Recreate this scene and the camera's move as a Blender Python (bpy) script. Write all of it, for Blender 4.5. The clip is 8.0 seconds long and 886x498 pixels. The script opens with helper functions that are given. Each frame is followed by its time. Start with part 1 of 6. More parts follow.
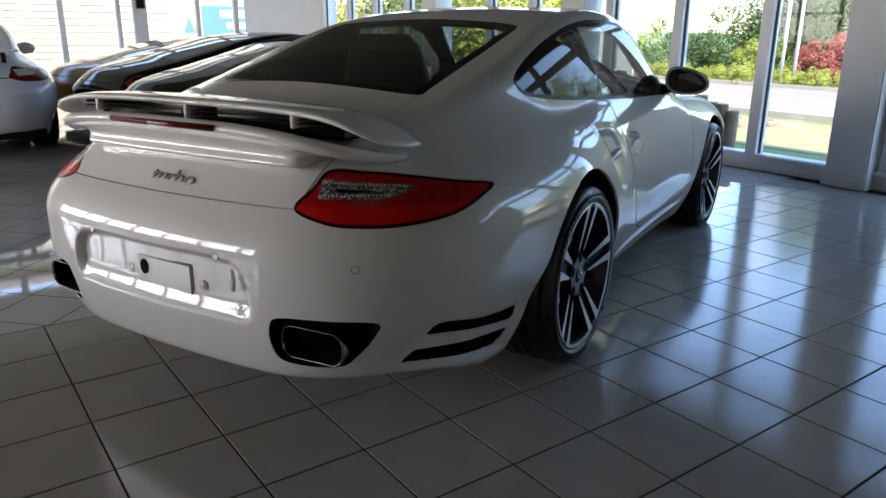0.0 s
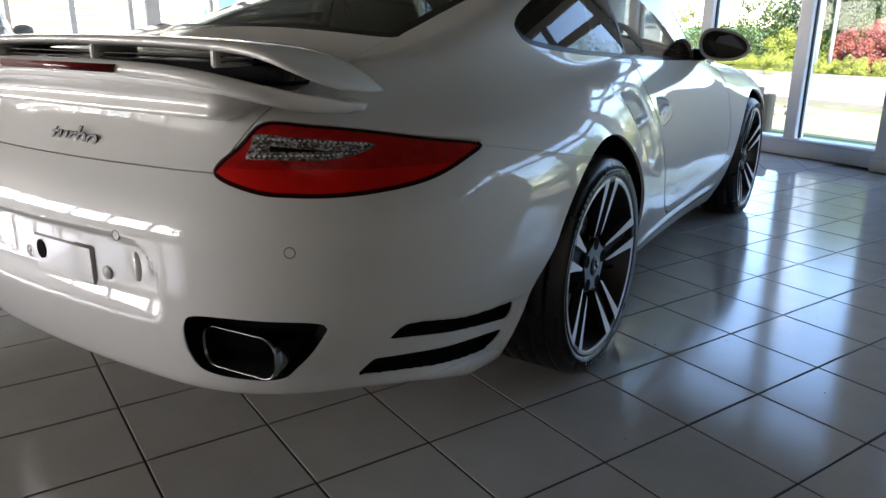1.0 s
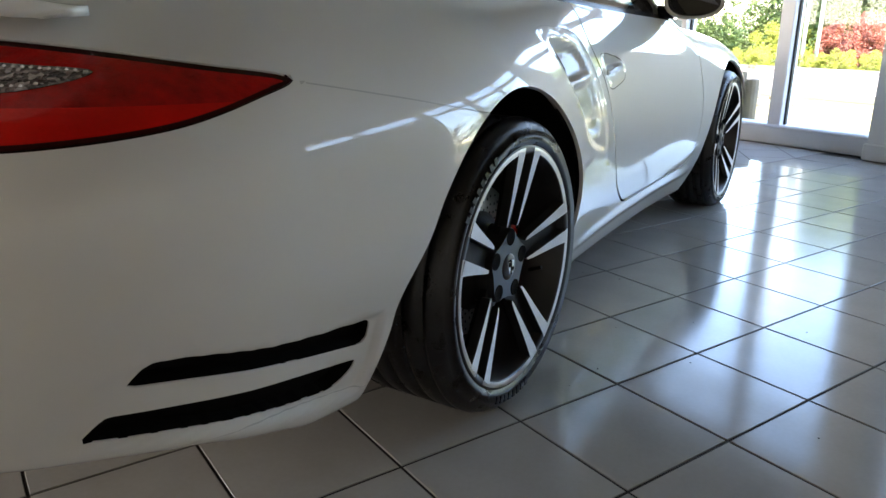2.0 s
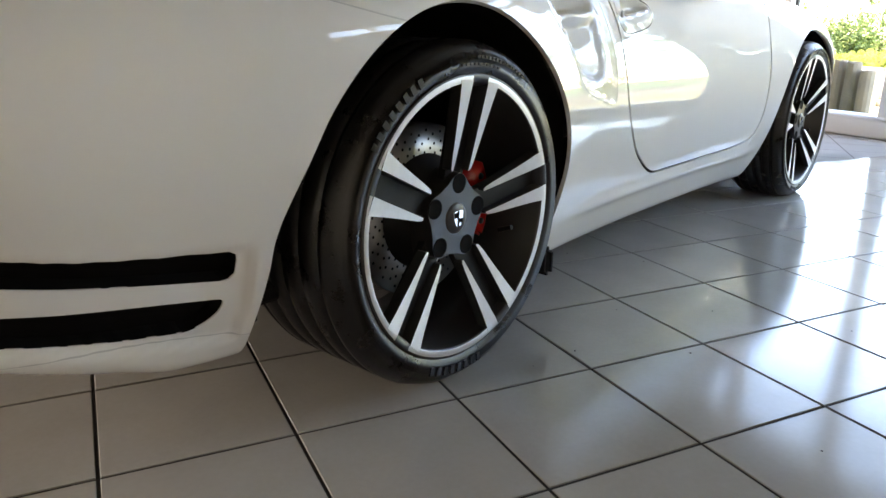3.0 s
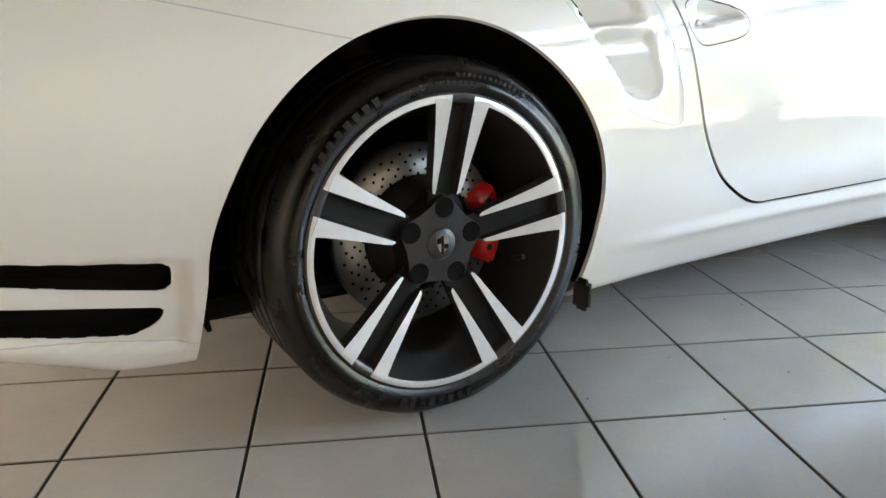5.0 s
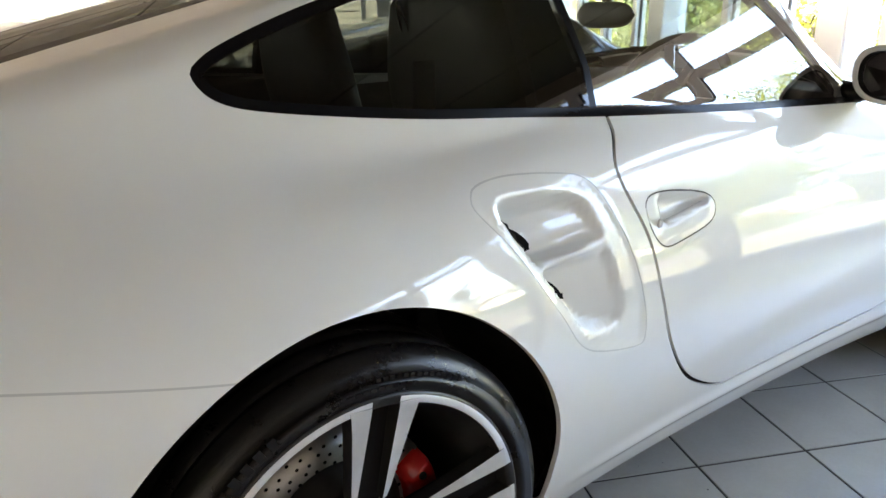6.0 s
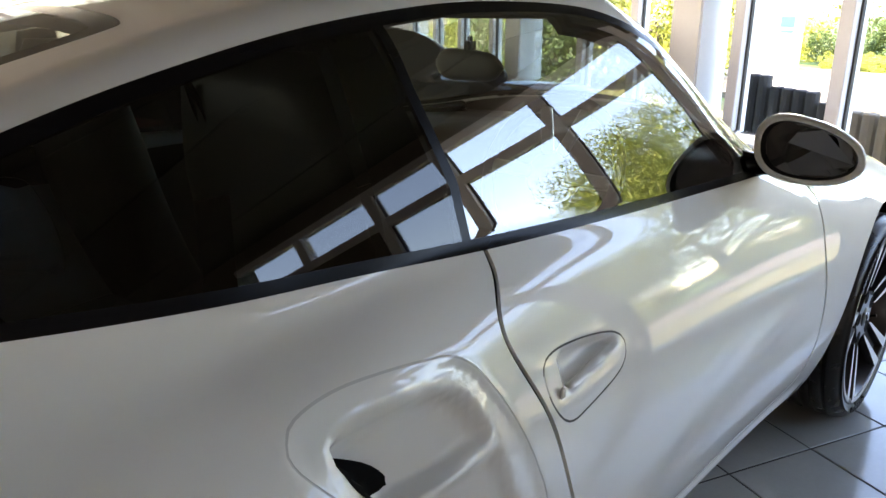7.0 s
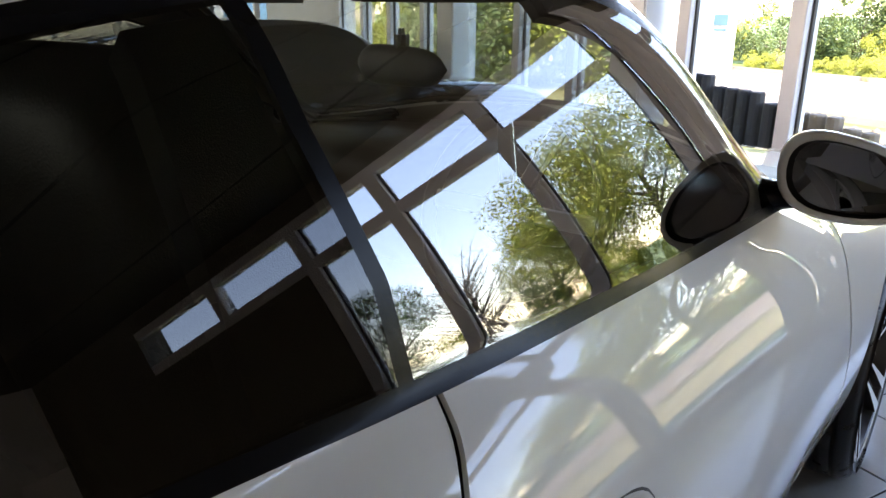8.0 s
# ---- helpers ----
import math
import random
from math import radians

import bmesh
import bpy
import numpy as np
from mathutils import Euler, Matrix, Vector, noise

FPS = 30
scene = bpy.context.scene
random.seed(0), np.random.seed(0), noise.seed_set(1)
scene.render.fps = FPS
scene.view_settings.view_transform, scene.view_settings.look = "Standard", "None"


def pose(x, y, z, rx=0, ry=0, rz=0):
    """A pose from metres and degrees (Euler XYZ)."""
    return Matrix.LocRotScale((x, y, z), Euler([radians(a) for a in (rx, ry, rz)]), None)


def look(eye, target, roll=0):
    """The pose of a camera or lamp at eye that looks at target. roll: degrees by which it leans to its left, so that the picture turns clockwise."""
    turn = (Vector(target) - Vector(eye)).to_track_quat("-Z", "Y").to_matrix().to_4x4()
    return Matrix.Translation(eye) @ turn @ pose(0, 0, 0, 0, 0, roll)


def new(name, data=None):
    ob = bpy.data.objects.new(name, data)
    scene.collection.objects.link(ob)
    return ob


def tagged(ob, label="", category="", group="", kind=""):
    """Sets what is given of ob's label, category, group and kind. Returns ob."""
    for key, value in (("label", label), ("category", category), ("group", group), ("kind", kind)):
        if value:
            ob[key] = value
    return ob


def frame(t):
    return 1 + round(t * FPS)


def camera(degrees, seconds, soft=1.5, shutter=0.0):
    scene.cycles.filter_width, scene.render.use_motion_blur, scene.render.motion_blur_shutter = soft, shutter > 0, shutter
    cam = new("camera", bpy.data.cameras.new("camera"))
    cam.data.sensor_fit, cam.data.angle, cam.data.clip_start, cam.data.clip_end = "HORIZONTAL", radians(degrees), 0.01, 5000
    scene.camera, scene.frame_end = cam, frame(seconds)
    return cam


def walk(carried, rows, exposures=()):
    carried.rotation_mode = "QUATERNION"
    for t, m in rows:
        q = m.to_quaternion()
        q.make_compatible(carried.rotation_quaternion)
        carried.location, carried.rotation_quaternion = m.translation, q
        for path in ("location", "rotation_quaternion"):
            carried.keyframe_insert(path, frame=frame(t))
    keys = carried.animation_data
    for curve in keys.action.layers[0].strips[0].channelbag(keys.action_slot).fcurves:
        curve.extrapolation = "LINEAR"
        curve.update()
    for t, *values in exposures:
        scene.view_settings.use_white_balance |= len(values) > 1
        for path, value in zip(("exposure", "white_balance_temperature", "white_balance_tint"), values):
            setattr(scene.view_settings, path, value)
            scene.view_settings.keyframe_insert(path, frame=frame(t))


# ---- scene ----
PATH = [
    (0, (1.748, -2.462, 1.198), (0.77, -0.816, 0.619), 0.5),
    (0.5, (1.67, -2.251, 1.099), (0.65, -0.633, 0.514), 0.4),
    (1, (1.62, -2.025, 1.027), (0.59, -0.415, 0.438), 0.3),
    (1.5, (1.566, -1.672, 0.961), (0.563, -0.045, 0.37), 0.4),
    (1.7, (1.561, -1.554, 0.918), (0.563, 0.077, 0.331), 0.2),
    (2.8, (1.683, -1.116, 0.697), (0.52, 0.402, 0.111), 1.0),
    (3, (1.743, -1.055, 0.681), (0.5, 0.399, 0.097), 1.0),
    (3.5, (1.903, -0.902, 0.648), (0.481, 0.381, 0.073), 0.6),
    (4, (1.981, -0.805, 0.615), (0.432, 0.325, 0.049), 0.5),
    (4.2, (2.011, -0.773, 0.621), (0.422, 0.301, 0.054), 0.3),
    (5.3, (1.924, -0.592, 0.782), (0.28, 0.394, 0.213), -0.2),
    (5.5, (1.848, -0.534, 0.869), (0.212, 0.458, 0.288), -0.3),
    (6, (1.668, -0.425, 1.097), (0.124, 0.689, 0.485), -0.4),
    (6.5, (1.463, -0.282, 1.199), (0.046, 0.986, 0.58), -0.2),
    (7, (1.333, -0.088, 1.222), (0.025, 1.294, 0.608), -0.0),
    (7.5, (1.159, 0.109, 1.214), (-0.044, 1.585, 0.601), 0.1),
    (8, (1.03, 0.25, 1.197), (-0.141, 1.749, 0.579), 0.4),
]
cam = camera(62.5, 8.0)
walk(cam, [(t, look(eye, target, roll)) for t, eye, target, roll in PATH],
     exposures=[(0.0, 2.95, 6600, 18), (1.7, 4.0, 7200, 18), (2.9, 4.75, 8500, 21), (4.2, 5.6, 9300, 22), (5.5, 5.5, 8500, 21), (6.5, 4.55, 8200, 24), (7.3, 4.1, 8100, 24), (8.0, 3.9, 7900, 27)])

# ---------------------------------------------------------------- light
world = bpy.data.worlds.new("sky")
scene.world = world
world.use_nodes = True
_wn = world.node_tree.nodes
_sky = _wn.new("ShaderNodeTexSky")
_sky.sky_type, _sky.sun_disc = "NISHITA", False
_sky.dust_density, _sky.ozone_density = 0.1, 3.0
_sky.sun_elevation, _sky.sun_rotation = radians(46), radians(142)
world.node_tree.links.new(_sky.outputs[0], _wn["Background"].inputs[0])
_wn["Background"].inputs[1].default_value = 0.15
sun = new("sun", bpy.data.lights.new("sun", "SUN"))
sun.data.energy, sun.data.angle, sun.data.color = 2.2, radians(0.6), (1.0, 0.95, 0.87)
sun.matrix_world = look((12.4, -16.0, 21.0), (0.0, 0.0, 0.0))

# Sky light that comes in through the rear windows, in their opening.
def window_light(a, b, z, wide, high, turn, watts):
    ob = new("window_light", bpy.data.lights.new("window_light", "AREA"))
    ob.data.shape, ob.data.size, ob.data.size_y, ob.data.energy, ob.data.color = "RECTANGLE", wide, high, watts, (1.0, 0.97, 0.93)
    room = Matrix.Translation((0.9533, -0.0809, 0)) @ Matrix.Rotation(-math.atan2(0.12422, 0.28748), 4, "Z")
    ob.matrix_world = room @ Matrix.Translation((a, b, z)) @ Matrix.Rotation(radians(turn), 4, "Z") @ Matrix.Rotation(radians(90), 4, "X")
    return ob


window_light(-5.6, -8.66, 1.60, 8.7, 1.36, 0, 58.0)

# ---------------------------------------------------------------- materials
def material(name, color, rough=0.5, metal=0.0, coat=0.0, noise_scale=0.0, noise_amount=0.0, bump=0.0, bump_scale=200.0,
             fine=0.0, spec=0.5, random_amount=0.0, coat_rough=0.03):
    """A Principled material with two scales of variation in colour and roughness and a fine relief."""
    m = bpy.data.materials.new(name)
    m.use_nodes = True
    nt = m.node_tree
    b = nt.nodes["Principled BSDF"]
    b.inputs["Base Color"].default_value = (*color, 1)
    b.inputs["Roughness"].default_value = rough
    b.inputs["Metallic"].default_value = metal
    b.inputs["Coat Weight"].default_value = coat
    b.inputs["Coat Roughness"].default_value = coat_rough
    b.inputs["Specular IOR Level"].default_value = spec
    tc = nt.nodes.new("ShaderNodeTexCoord")
    if noise_scale:
        big = nt.nodes.new("ShaderNodeTexNoise")
        big.inputs["Scale"].default_value = noise_scale
        big.inputs["Detail"].default_value = 6
        nt.links.new(tc.outputs["Object"], big.inputs["Vector"])
        small = nt.nodes.new("ShaderNodeTexNoise")
        small.inputs["Scale"].default_value = noise_scale * 14
        small.inputs["Detail"].default_value = 3
        nt.links.new(tc.outputs["Object"], small.inputs["Vector"])
        mix = nt.nodes.new("ShaderNodeMath")
        mix.operation = "MULTIPLY_ADD"
        nt.links.new(small.outputs[0], mix.inputs[0])
        mix.inputs[1].default_value = fine if fine else 0.4
        nt.links.new(big.outputs[0], mix.inputs[2])
        mr = nt.nodes.new("ShaderNodeMapRange")
        mr.inputs[1].default_value, mr.inputs[2].default_value = 0.35, 1.05
        mr.inputs[3].default_value, mr.inputs[4].default_value = 1 - noise_amount, 1 + noise_amount
        nt.links.new(mix.outputs[0], mr.inputs[0])
        last = mr.outputs[0]
        if random_amount:
            oi = nt.nodes.new("ShaderNodeObjectInfo")
            rr = nt.nodes.new("ShaderNodeMapRange")
            rr.inputs[3].default_value, rr.inputs[4].default_value = 1 - random_amount, 1 + random_amount
            nt.links.new(oi.outputs["Random"], rr.inputs[0])
            mm = nt.nodes.new("ShaderNodeMath")
            mm.operation = "MULTIPLY"
            nt.links.new(last, mm.inputs[0])
            nt.links.new(rr.outputs[0], mm.inputs[1])
            last = mm.outputs[0]
        vm = nt.nodes.new("ShaderNodeVectorMath")
        vm.operation = "SCALE"
        vm.inputs[0].default_value = color
        nt.links.new(last, vm.inputs["Scale"])
        nt.links.new(vm.outputs[0], b.inputs["Base Color"])
        ro = nt.nodes.new("ShaderNodeMapRange")
        ro.inputs[1].default_value, ro.inputs[2].default_value = 0.35, 1.05
        ro.inputs[3].default_value, ro.inputs[4].default_value = max(0.0, rough * (1 - noise_amount)), min(1.0, rough * (1 + noise_amount))
        nt.links.new(mix.outputs[0], ro.inputs[0])
        nt.links.new(ro.outputs[0], b.inputs["Roughness"])
    if bump:
        bn = nt.nodes.new("ShaderNodeTexNoise")
        bn.inputs["Scale"].default_value = bump_scale
        bn.inputs["Detail"].default_value = 4
        nt.links.new(tc.outputs["Object"], bn.inputs["Vector"])
        bp = nt.nodes.new("ShaderNodeBump")
        bp.inputs["Strength"].default_value = bump
        bp.inputs["Distance"].default_value = 0.002
        nt.links.new(bn.outputs[0], bp.inputs["Height"])
        nt.links.new(bp.outputs[0], b.inputs["Normal"])
    return m


def glass(name, tint, rough=0.0, least=0.05):
    """Thin glass: a mirror reflection that grows towards grazing angles, over tinted transparency."""
    m = bpy.data.materials.new(name)
    m.use_nodes = True
    nt = m.node_tree
    nt.nodes.remove(nt.nodes["Principled BSDF"])
    out = nt.nodes["Material Output"]
    lw = nt.nodes.new("ShaderNodeLayerWeight")
    lw.inputs["Blend"].default_value = 0.5
    pw = nt.nodes.new("ShaderNodeMath")
    pw.operation = "POWER"
    nt.links.new(lw.outputs["Facing"], pw.inputs[0])
    pw.inputs[1].default_value = 5.0
    ma = nt.nodes.new("ShaderNodeMath")
    ma.operation = "MULTIPLY_ADD"
    nt.links.new(pw.outputs[0], ma.inputs[0])
    ma.inputs[1].default_value, ma.inputs[2].default_value = 1 - least, least
    tr = nt.nodes.new("ShaderNodeBsdfTransparent")
    tr.inputs[0].default_value = (*tint, 1)
    gl = nt.nodes.new("ShaderNodeBsdfGlossy")
    gl.inputs["Roughness"].default_value = rough
    mx = nt.nodes.new("ShaderNodeMixShader")
    nt.links.new(ma.outputs[0], mx.inputs[0])
    nt.links.new(tr.outputs[0], mx.inputs[1])
    nt.links.new(gl.outputs[0], mx.inputs[2])
    nt.links.new(mx.outputs[0], out.inputs[0])
    return m


def crystal(name):
    """Moulded clear lens: small bright and dark facets under a gloss coat."""
    m = material(name, (0.4, 0.4, 0.4), rough=0.15, metal=0.5, coat=1.0)
    nt = m.node_tree
    b = nt.nodes["Principled BSDF"]
    tc = nt.nodes.new("ShaderNodeTexCoord")
    vo = nt.nodes.new("ShaderNodeTexVoronoi")
    vo.inputs["Scale"].default_value = 170
    nt.links.new(tc.outputs["Object"], vo.inputs["Vector"])
    ramp = nt.nodes.new("ShaderNodeValToRGB")
    ramp.color_ramp.elements[0].position, ramp.color_ramp.elements[0].color = 0.30, (0.03, 0.028, 0.028, 1)
    ramp.color_ramp.elements[1].position, ramp.color_ramp.elements[1].color = 0.85, (0.62, 0.58, 0.56, 1)
    nt.links.new(vo.outputs["Color"], ramp.inputs[0])
    nt.links.new(ramp.outputs[0], b.inputs["Base Color"])
    bp = nt.nodes.new("ShaderNodeBump")
    bp.inputs["Strength"].default_value, bp.inputs["Distance"].default_value = 1.0, 0.003
    nt.links.new(vo.outputs["Distance"], bp.inputs["Height"])
    nt.links.new(bp.outputs[0], b.inputs["Normal"])
    return m


PAINT = material("white_car_paint", (0.74, 0.73, 0.70), rough=0.45, coat=1.0, spec=0.25, coat_rough=0.012, noise_scale=1.5, noise_amount=0.015)
BLACK = material("black_plastic", (0.008, 0.008, 0.0085), rough=0.5, spec=0.2, noise_scale=20, noise_amount=0.2, bump=0.15, bump_scale=600)
GLOSS_BLACK = material("gloss_black", (0.005, 0.005, 0.006), rough=0.2, spec=0.12, coat=0.0, noise_scale=5, noise_amount=0.1)
TILE = material("grey_floor_tile", (0.31, 0.296, 0.274), rough=0.13, noise_scale=6, noise_amount=0.10, bump=0.05, bump_scale=90, random_amount=0.04)
# Window reflections are put into the paler colour of these polished tiles.
TILE_POLISHED = material("polished_floor_tile", (0.40, 0.40, 0.40), rough=0.03, spec=0.9, noise_scale=4, noise_amount=0.10, bump=0.02, bump_scale=60)
GROUT = material("dark_grout", (0.022, 0.020, 0.018), rough=0.9, spec=0.2, noise_scale=30, noise_amount=0.3)
PLASTER = material("grey_beige_plaster", (0.58, 0.55, 0.50), rough=0.8, noise_scale=3, noise_amount=0.08, bump=0.1, bump_scale=150)
WALL = material("white_wall", (0.72, 0.71, 0.69), rough=0.7, noise_scale=3, noise_amount=0.05, bump=0.1, bump_scale=150)
FRAME = material("white_frame", (0.72, 0.72, 0.73), rough=0.35, noise_scale=4, noise_amount=0.05)
DRY_LIT_GRASS = material("dry_lit_grass", (0.20, 0.185, 0.08), rough=0.9, noise_scale=5, noise_amount=0.35, bump=0.6, bump_scale=60)
GRASS = material("grass", (0.10, 0.16, 0.03), rough=0.9, noise_scale=4, noise_amount=0.5)

CAR_GLASS = glass("dark_privacy_glass", (0.45, 0.49, 0.475), least=0.045)
QUARTER_GLASS = glass("black_privacy_glass", (0.10, 0.116, 0.114), least=0.045)
SIDE_GLASS = glass("side_glass", (0.46, 0.51, 0.50), least=0.17)
CLEAR_GLASS = glass("clear_windscreen_glass", (0.74, 0.79, 0.77), least=0.06)
LAMP_RED = material("red_lamp_plastic", (0.60, 0.006, 0.003), rough=0.45, coat=0.6, spec=0.05, noise_scale=12, noise_amount=0.18, bump=0.15, bump_scale=160)
LAMP_RED_DEEP = material("deep_red_lamp_plastic", (0.36, 0.004, 0.003), rough=0.4, coat=0.6, spec=0.05, noise_scale=45, noise_amount=0.55, bump=0.5, bump_scale=140)
LAMP_CLEAR_MAT = crystal("clear_lamp_plastic")
SEAM_BLACK = material("black_gap", (0.004, 0.004, 0.004), rough=0.9, spec=0.1)
RUBBER = material("tyre_rubber", (0.007, 0.007, 0.0075), rough=0.30, spec=0.45, noise_scale=25, noise_amount=0.25, bump=0.2, bump_scale=500)
RUBBER_MARK = material("tyre_lettering", (0.0095, 0.0095, 0.010), rough=0.38, spec=0.3)
RIM_DARK = material("dark_grey_alloy", (0.035, 0.035, 0.036), rough=0.35, metal=0.5, coat=0.2, noise_scale=30, noise_amount=0.1)
RIM_BRIGHT = material("machined_alloy", (0.66, 0.66, 0.665), rough=0.42, metal=0.35, noise_scale=60, noise_amount=0.08)
ALLOY = material("satin_alloy", (0.5, 0.5, 0.5), rough=0.3, metal=1.0, noise_scale=40, noise_amount=0.1)
CHROME = material("silver_chrome", (0.75, 0.75, 0.75), rough=0.15, metal=1.0, noise_scale=50, noise_amount=0.1)
CHROME_DARK = material("dark_chrome", (0.24, 0.24, 0.24), rough=0.2, metal=1.0, noise_scale=50, noise_amount=0.15)
PIPE_BLACK = material("pipe_black", (0.006, 0.005, 0.005), rough=0.95, spec=0.1, noise_scale=40, noise_amount=0.4)
DISC = material("brake_disc_steel", (0.30, 0.295, 0.29), rough=0.35, metal=0.9, noise_scale=30, noise_amount=0.2)
CALIPER_RED = material("caliper_red", (0.42, 0.010, 0.008), rough=0.25, coat=0.6, noise_scale=30, noise_amount=0.1)
WELL = material("wheel_well_felt", (0.006, 0.006, 0.006), rough=0.95, spec=0.1, noise_scale=30, noise_amount=0.3)
LEATHER = material("black_leather", (0.012, 0.0115, 0.0115), rough=0.45, spec=0.3, noise_scale=15, noise_amount=0.2, bump=0.3, bump_scale=400)
FABRIC = material("dark_lining", (0.010, 0.010, 0.0105), rough=0.9, spec=0.15, noise_scale=20, noise_amount=0.25, bump=0.3, bump_scale=700)
MIRROR = material("mirror_glass", (0.10, 0.10, 0.105), rough=0.01, metal=1.0)
FRAME_DARK = material("black_gasket", (0.03, 0.03, 0.032), rough=0.6)
COLUMN = material("grey_column_paint", (0.78, 0.78, 0.77), rough=0.6, noise_scale=3, noise_amount=0.05, bump=0.1, bump_scale=200)
DARK_WALL = material("brown_wall", (0.13, 0.115, 0.085), rough=0.7, noise_scale=3, noise_amount=0.1)
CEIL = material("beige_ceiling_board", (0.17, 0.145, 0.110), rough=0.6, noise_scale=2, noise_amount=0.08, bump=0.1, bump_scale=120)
WINDOW_GLASS = glass("window_glass", (0.96, 0.98, 0.97), least=0.012)
DARK_GLASS = material("dark_car_glass", (0.008, 0.010, 0.011), rough=0.03, coat=0.5, noise_scale=3, noise_amount=0.05)
PAVING = material("pale_concrete", (0.24, 0.22, 0.19), rough=0.9, noise_scale=3, noise_amount=0.15, bump=0.3, bump_scale=60)
STONE = material("rough_brown_stone", (0.15, 0.125, 0.095), rough=0.9, noise_scale=9, noise_amount=0.35, bump=0.5, bump_scale=50)
ASPHALT = material("worn_asphalt", (0.20, 0.168, 0.135), rough=0.9, noise_scale=2, noise_amount=0.2, bump=0.4, bump_scale=90)
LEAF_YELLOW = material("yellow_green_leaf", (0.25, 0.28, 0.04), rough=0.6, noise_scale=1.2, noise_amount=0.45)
LEAF_GREEN = material("green_leaf", (0.07, 0.11, 0.028), rough=0.6, noise_scale=1.2, noise_amount=0.45)
LEAF_DEEP = material("deep_green_leaf", (0.042, 0.072, 0.018), rough=0.6, noise_scale=1.2, noise_amount=0.5)
LEAF_RED = material("red_leaf", (0.26, 0.075, 0.05), rough=0.6, noise_scale=1.5, noise_amount=0.4)
BARK = material("bark", (0.11, 0.085, 0.065), rough=0.9, noise_scale=8, noise_amount=0.3, bump=0.8, bump_scale=40)
TIMBER_DARK = material("dark_timber", (0.030, 0.027, 0.025), rough=0.85, noise_scale=9, noise_amount=0.35, bump=0.6, bump_scale=60)
TIMBER = material("pale_timber", (0.20, 0.155, 0.11), rough=0.85, noise_scale=9, noise_amount=0.3, bump=0.6, bump_scale=60)
SIGN_WHITE = material("white_board", (0.78, 0.78, 0.78), rough=0.4, noise_scale=2, noise_amount=0.03)
SIGN_BLUE = material("blue_board", (0.08, 0.18, 0.28), rough=0.4, noise_scale=2, noise_amount=0.05)
SIDING = material("cream_cladding", (0.40, 0.355, 0.26), rough=0.7, noise_scale=3, noise_amount=0.08, bump=0.3, bump_scale=80)
PAINT_COOL = material("white_paint_cool", (0.70, 0.72, 0.75), rough=0.3, coat=1.0, noise_scale=2, noise_amount=0.02)
PAINT_BLACK = material("black_paint", (0.004, 0.004, 0.005), rough=0.05, spec=0.25, coat=0.0, noise_scale=2, noise_amount=0.05)
PAINT_GOLD = material("golden_paint", (0.40, 0.20, 0.012), rough=0.12, spec=0.3, coat=0.0, noise_scale=2, noise_amount=0.05)
PLATE_YELLOW = material("yellow_plate", (0.80, 0.48, 0.02), rough=0.4, noise_scale=5, noise_amount=0.04)
SEAM_DARK = material("dark_grey_seam", (0.06, 0.06, 0.058), rough=0.7)
SEAM_GREY = material("grey_seam", (0.50, 0.495, 0.48), rough=0.7)
LAMP_BRAKE = material("dark_red_lens", (0.16, 0.004, 0.006), rough=0.2, coat=1.0, spec=0.2, noise_scale=60, noise_amount=0.3)
LAMP_DARK = material("dark_red_lamp_edge", (0.030, 0.0025, 0.0025), rough=0.25, coat=0.2, spec=0.15, noise_scale=12, noise_amount=0.2)
BADGE = material("dark_badge_chrome", (0.025, 0.025, 0.026), rough=0.55, metal=0.0, noise_scale=50, noise_amount=0.1)
LED = material("led_reflector", (0.85, 0.84, 0.83), rough=0.2, metal=0.5, coat=0.5)

# ---------------------------------------------------------------- helpers for building
def mesh_object(name, verts, faces, mat, parent=None, label="", smooth=False):
    me = bpy.data.meshes.new(name)
    me.from_pydata([tuple(v) for v in verts], [], [tuple(f) for f in faces])
    me.materials.append(mat)
    if smooth:
        me.polygons.foreach_set("use_smooth", [True] * len(me.polygons))
    ob = new(name, me)
    if parent is not None:
        ob.parent = parent
    if label:
        tagged(ob, label)
    return ob


def part(name, bm, mat, parent=None, label="", smooth=False):
    me = bpy.data.meshes.new(name)
    bm.to_mesh(me)
    bm.free()
    me.materials.append(mat)
    if smooth:
        me.polygons.foreach_set("use_smooth", [True] * len(me.polygons))
    ob = new(name, me)
    if parent is not None:
        ob.parent = parent
    if label:
        tagged(ob, label)
    return ob


def box_bm(x0, x1, y0, y1, z0, z1, bevel=0.0, segs=1, m=None):
    bm = bmesh.new()
    bmesh.ops.create_cube(bm, size=1.0, matrix=Matrix.Translation(((x0 + x1) / 2, (y0 + y1) / 2, (z0 + z1) / 2)) @ Matrix.Diagonal((x1 - x0, y1 - y0, z1 - z0, 1)))
    if bevel:
        bmesh.ops.bevel(bm, geom=list(bm.edges), offset=bevel, segments=segs, affect="EDGES", clamp_overlap=True)
    if m is not None:
        bmesh.ops.transform(bm, matrix=m, verts=bm.verts)
    return bm

# The showroom is turned 23.4 degrees against the car: a along the front window wall, b towards it.
TURN = math.atan2(0.12422, 0.28748)
ORIGIN = Vector((0.9533, -0.0809, 0))
ROOM = Matrix.Translation(ORIGIN) @ Matrix.Rotation(-TURN, 4, "Z")
TILE_PITCH = 0.3132

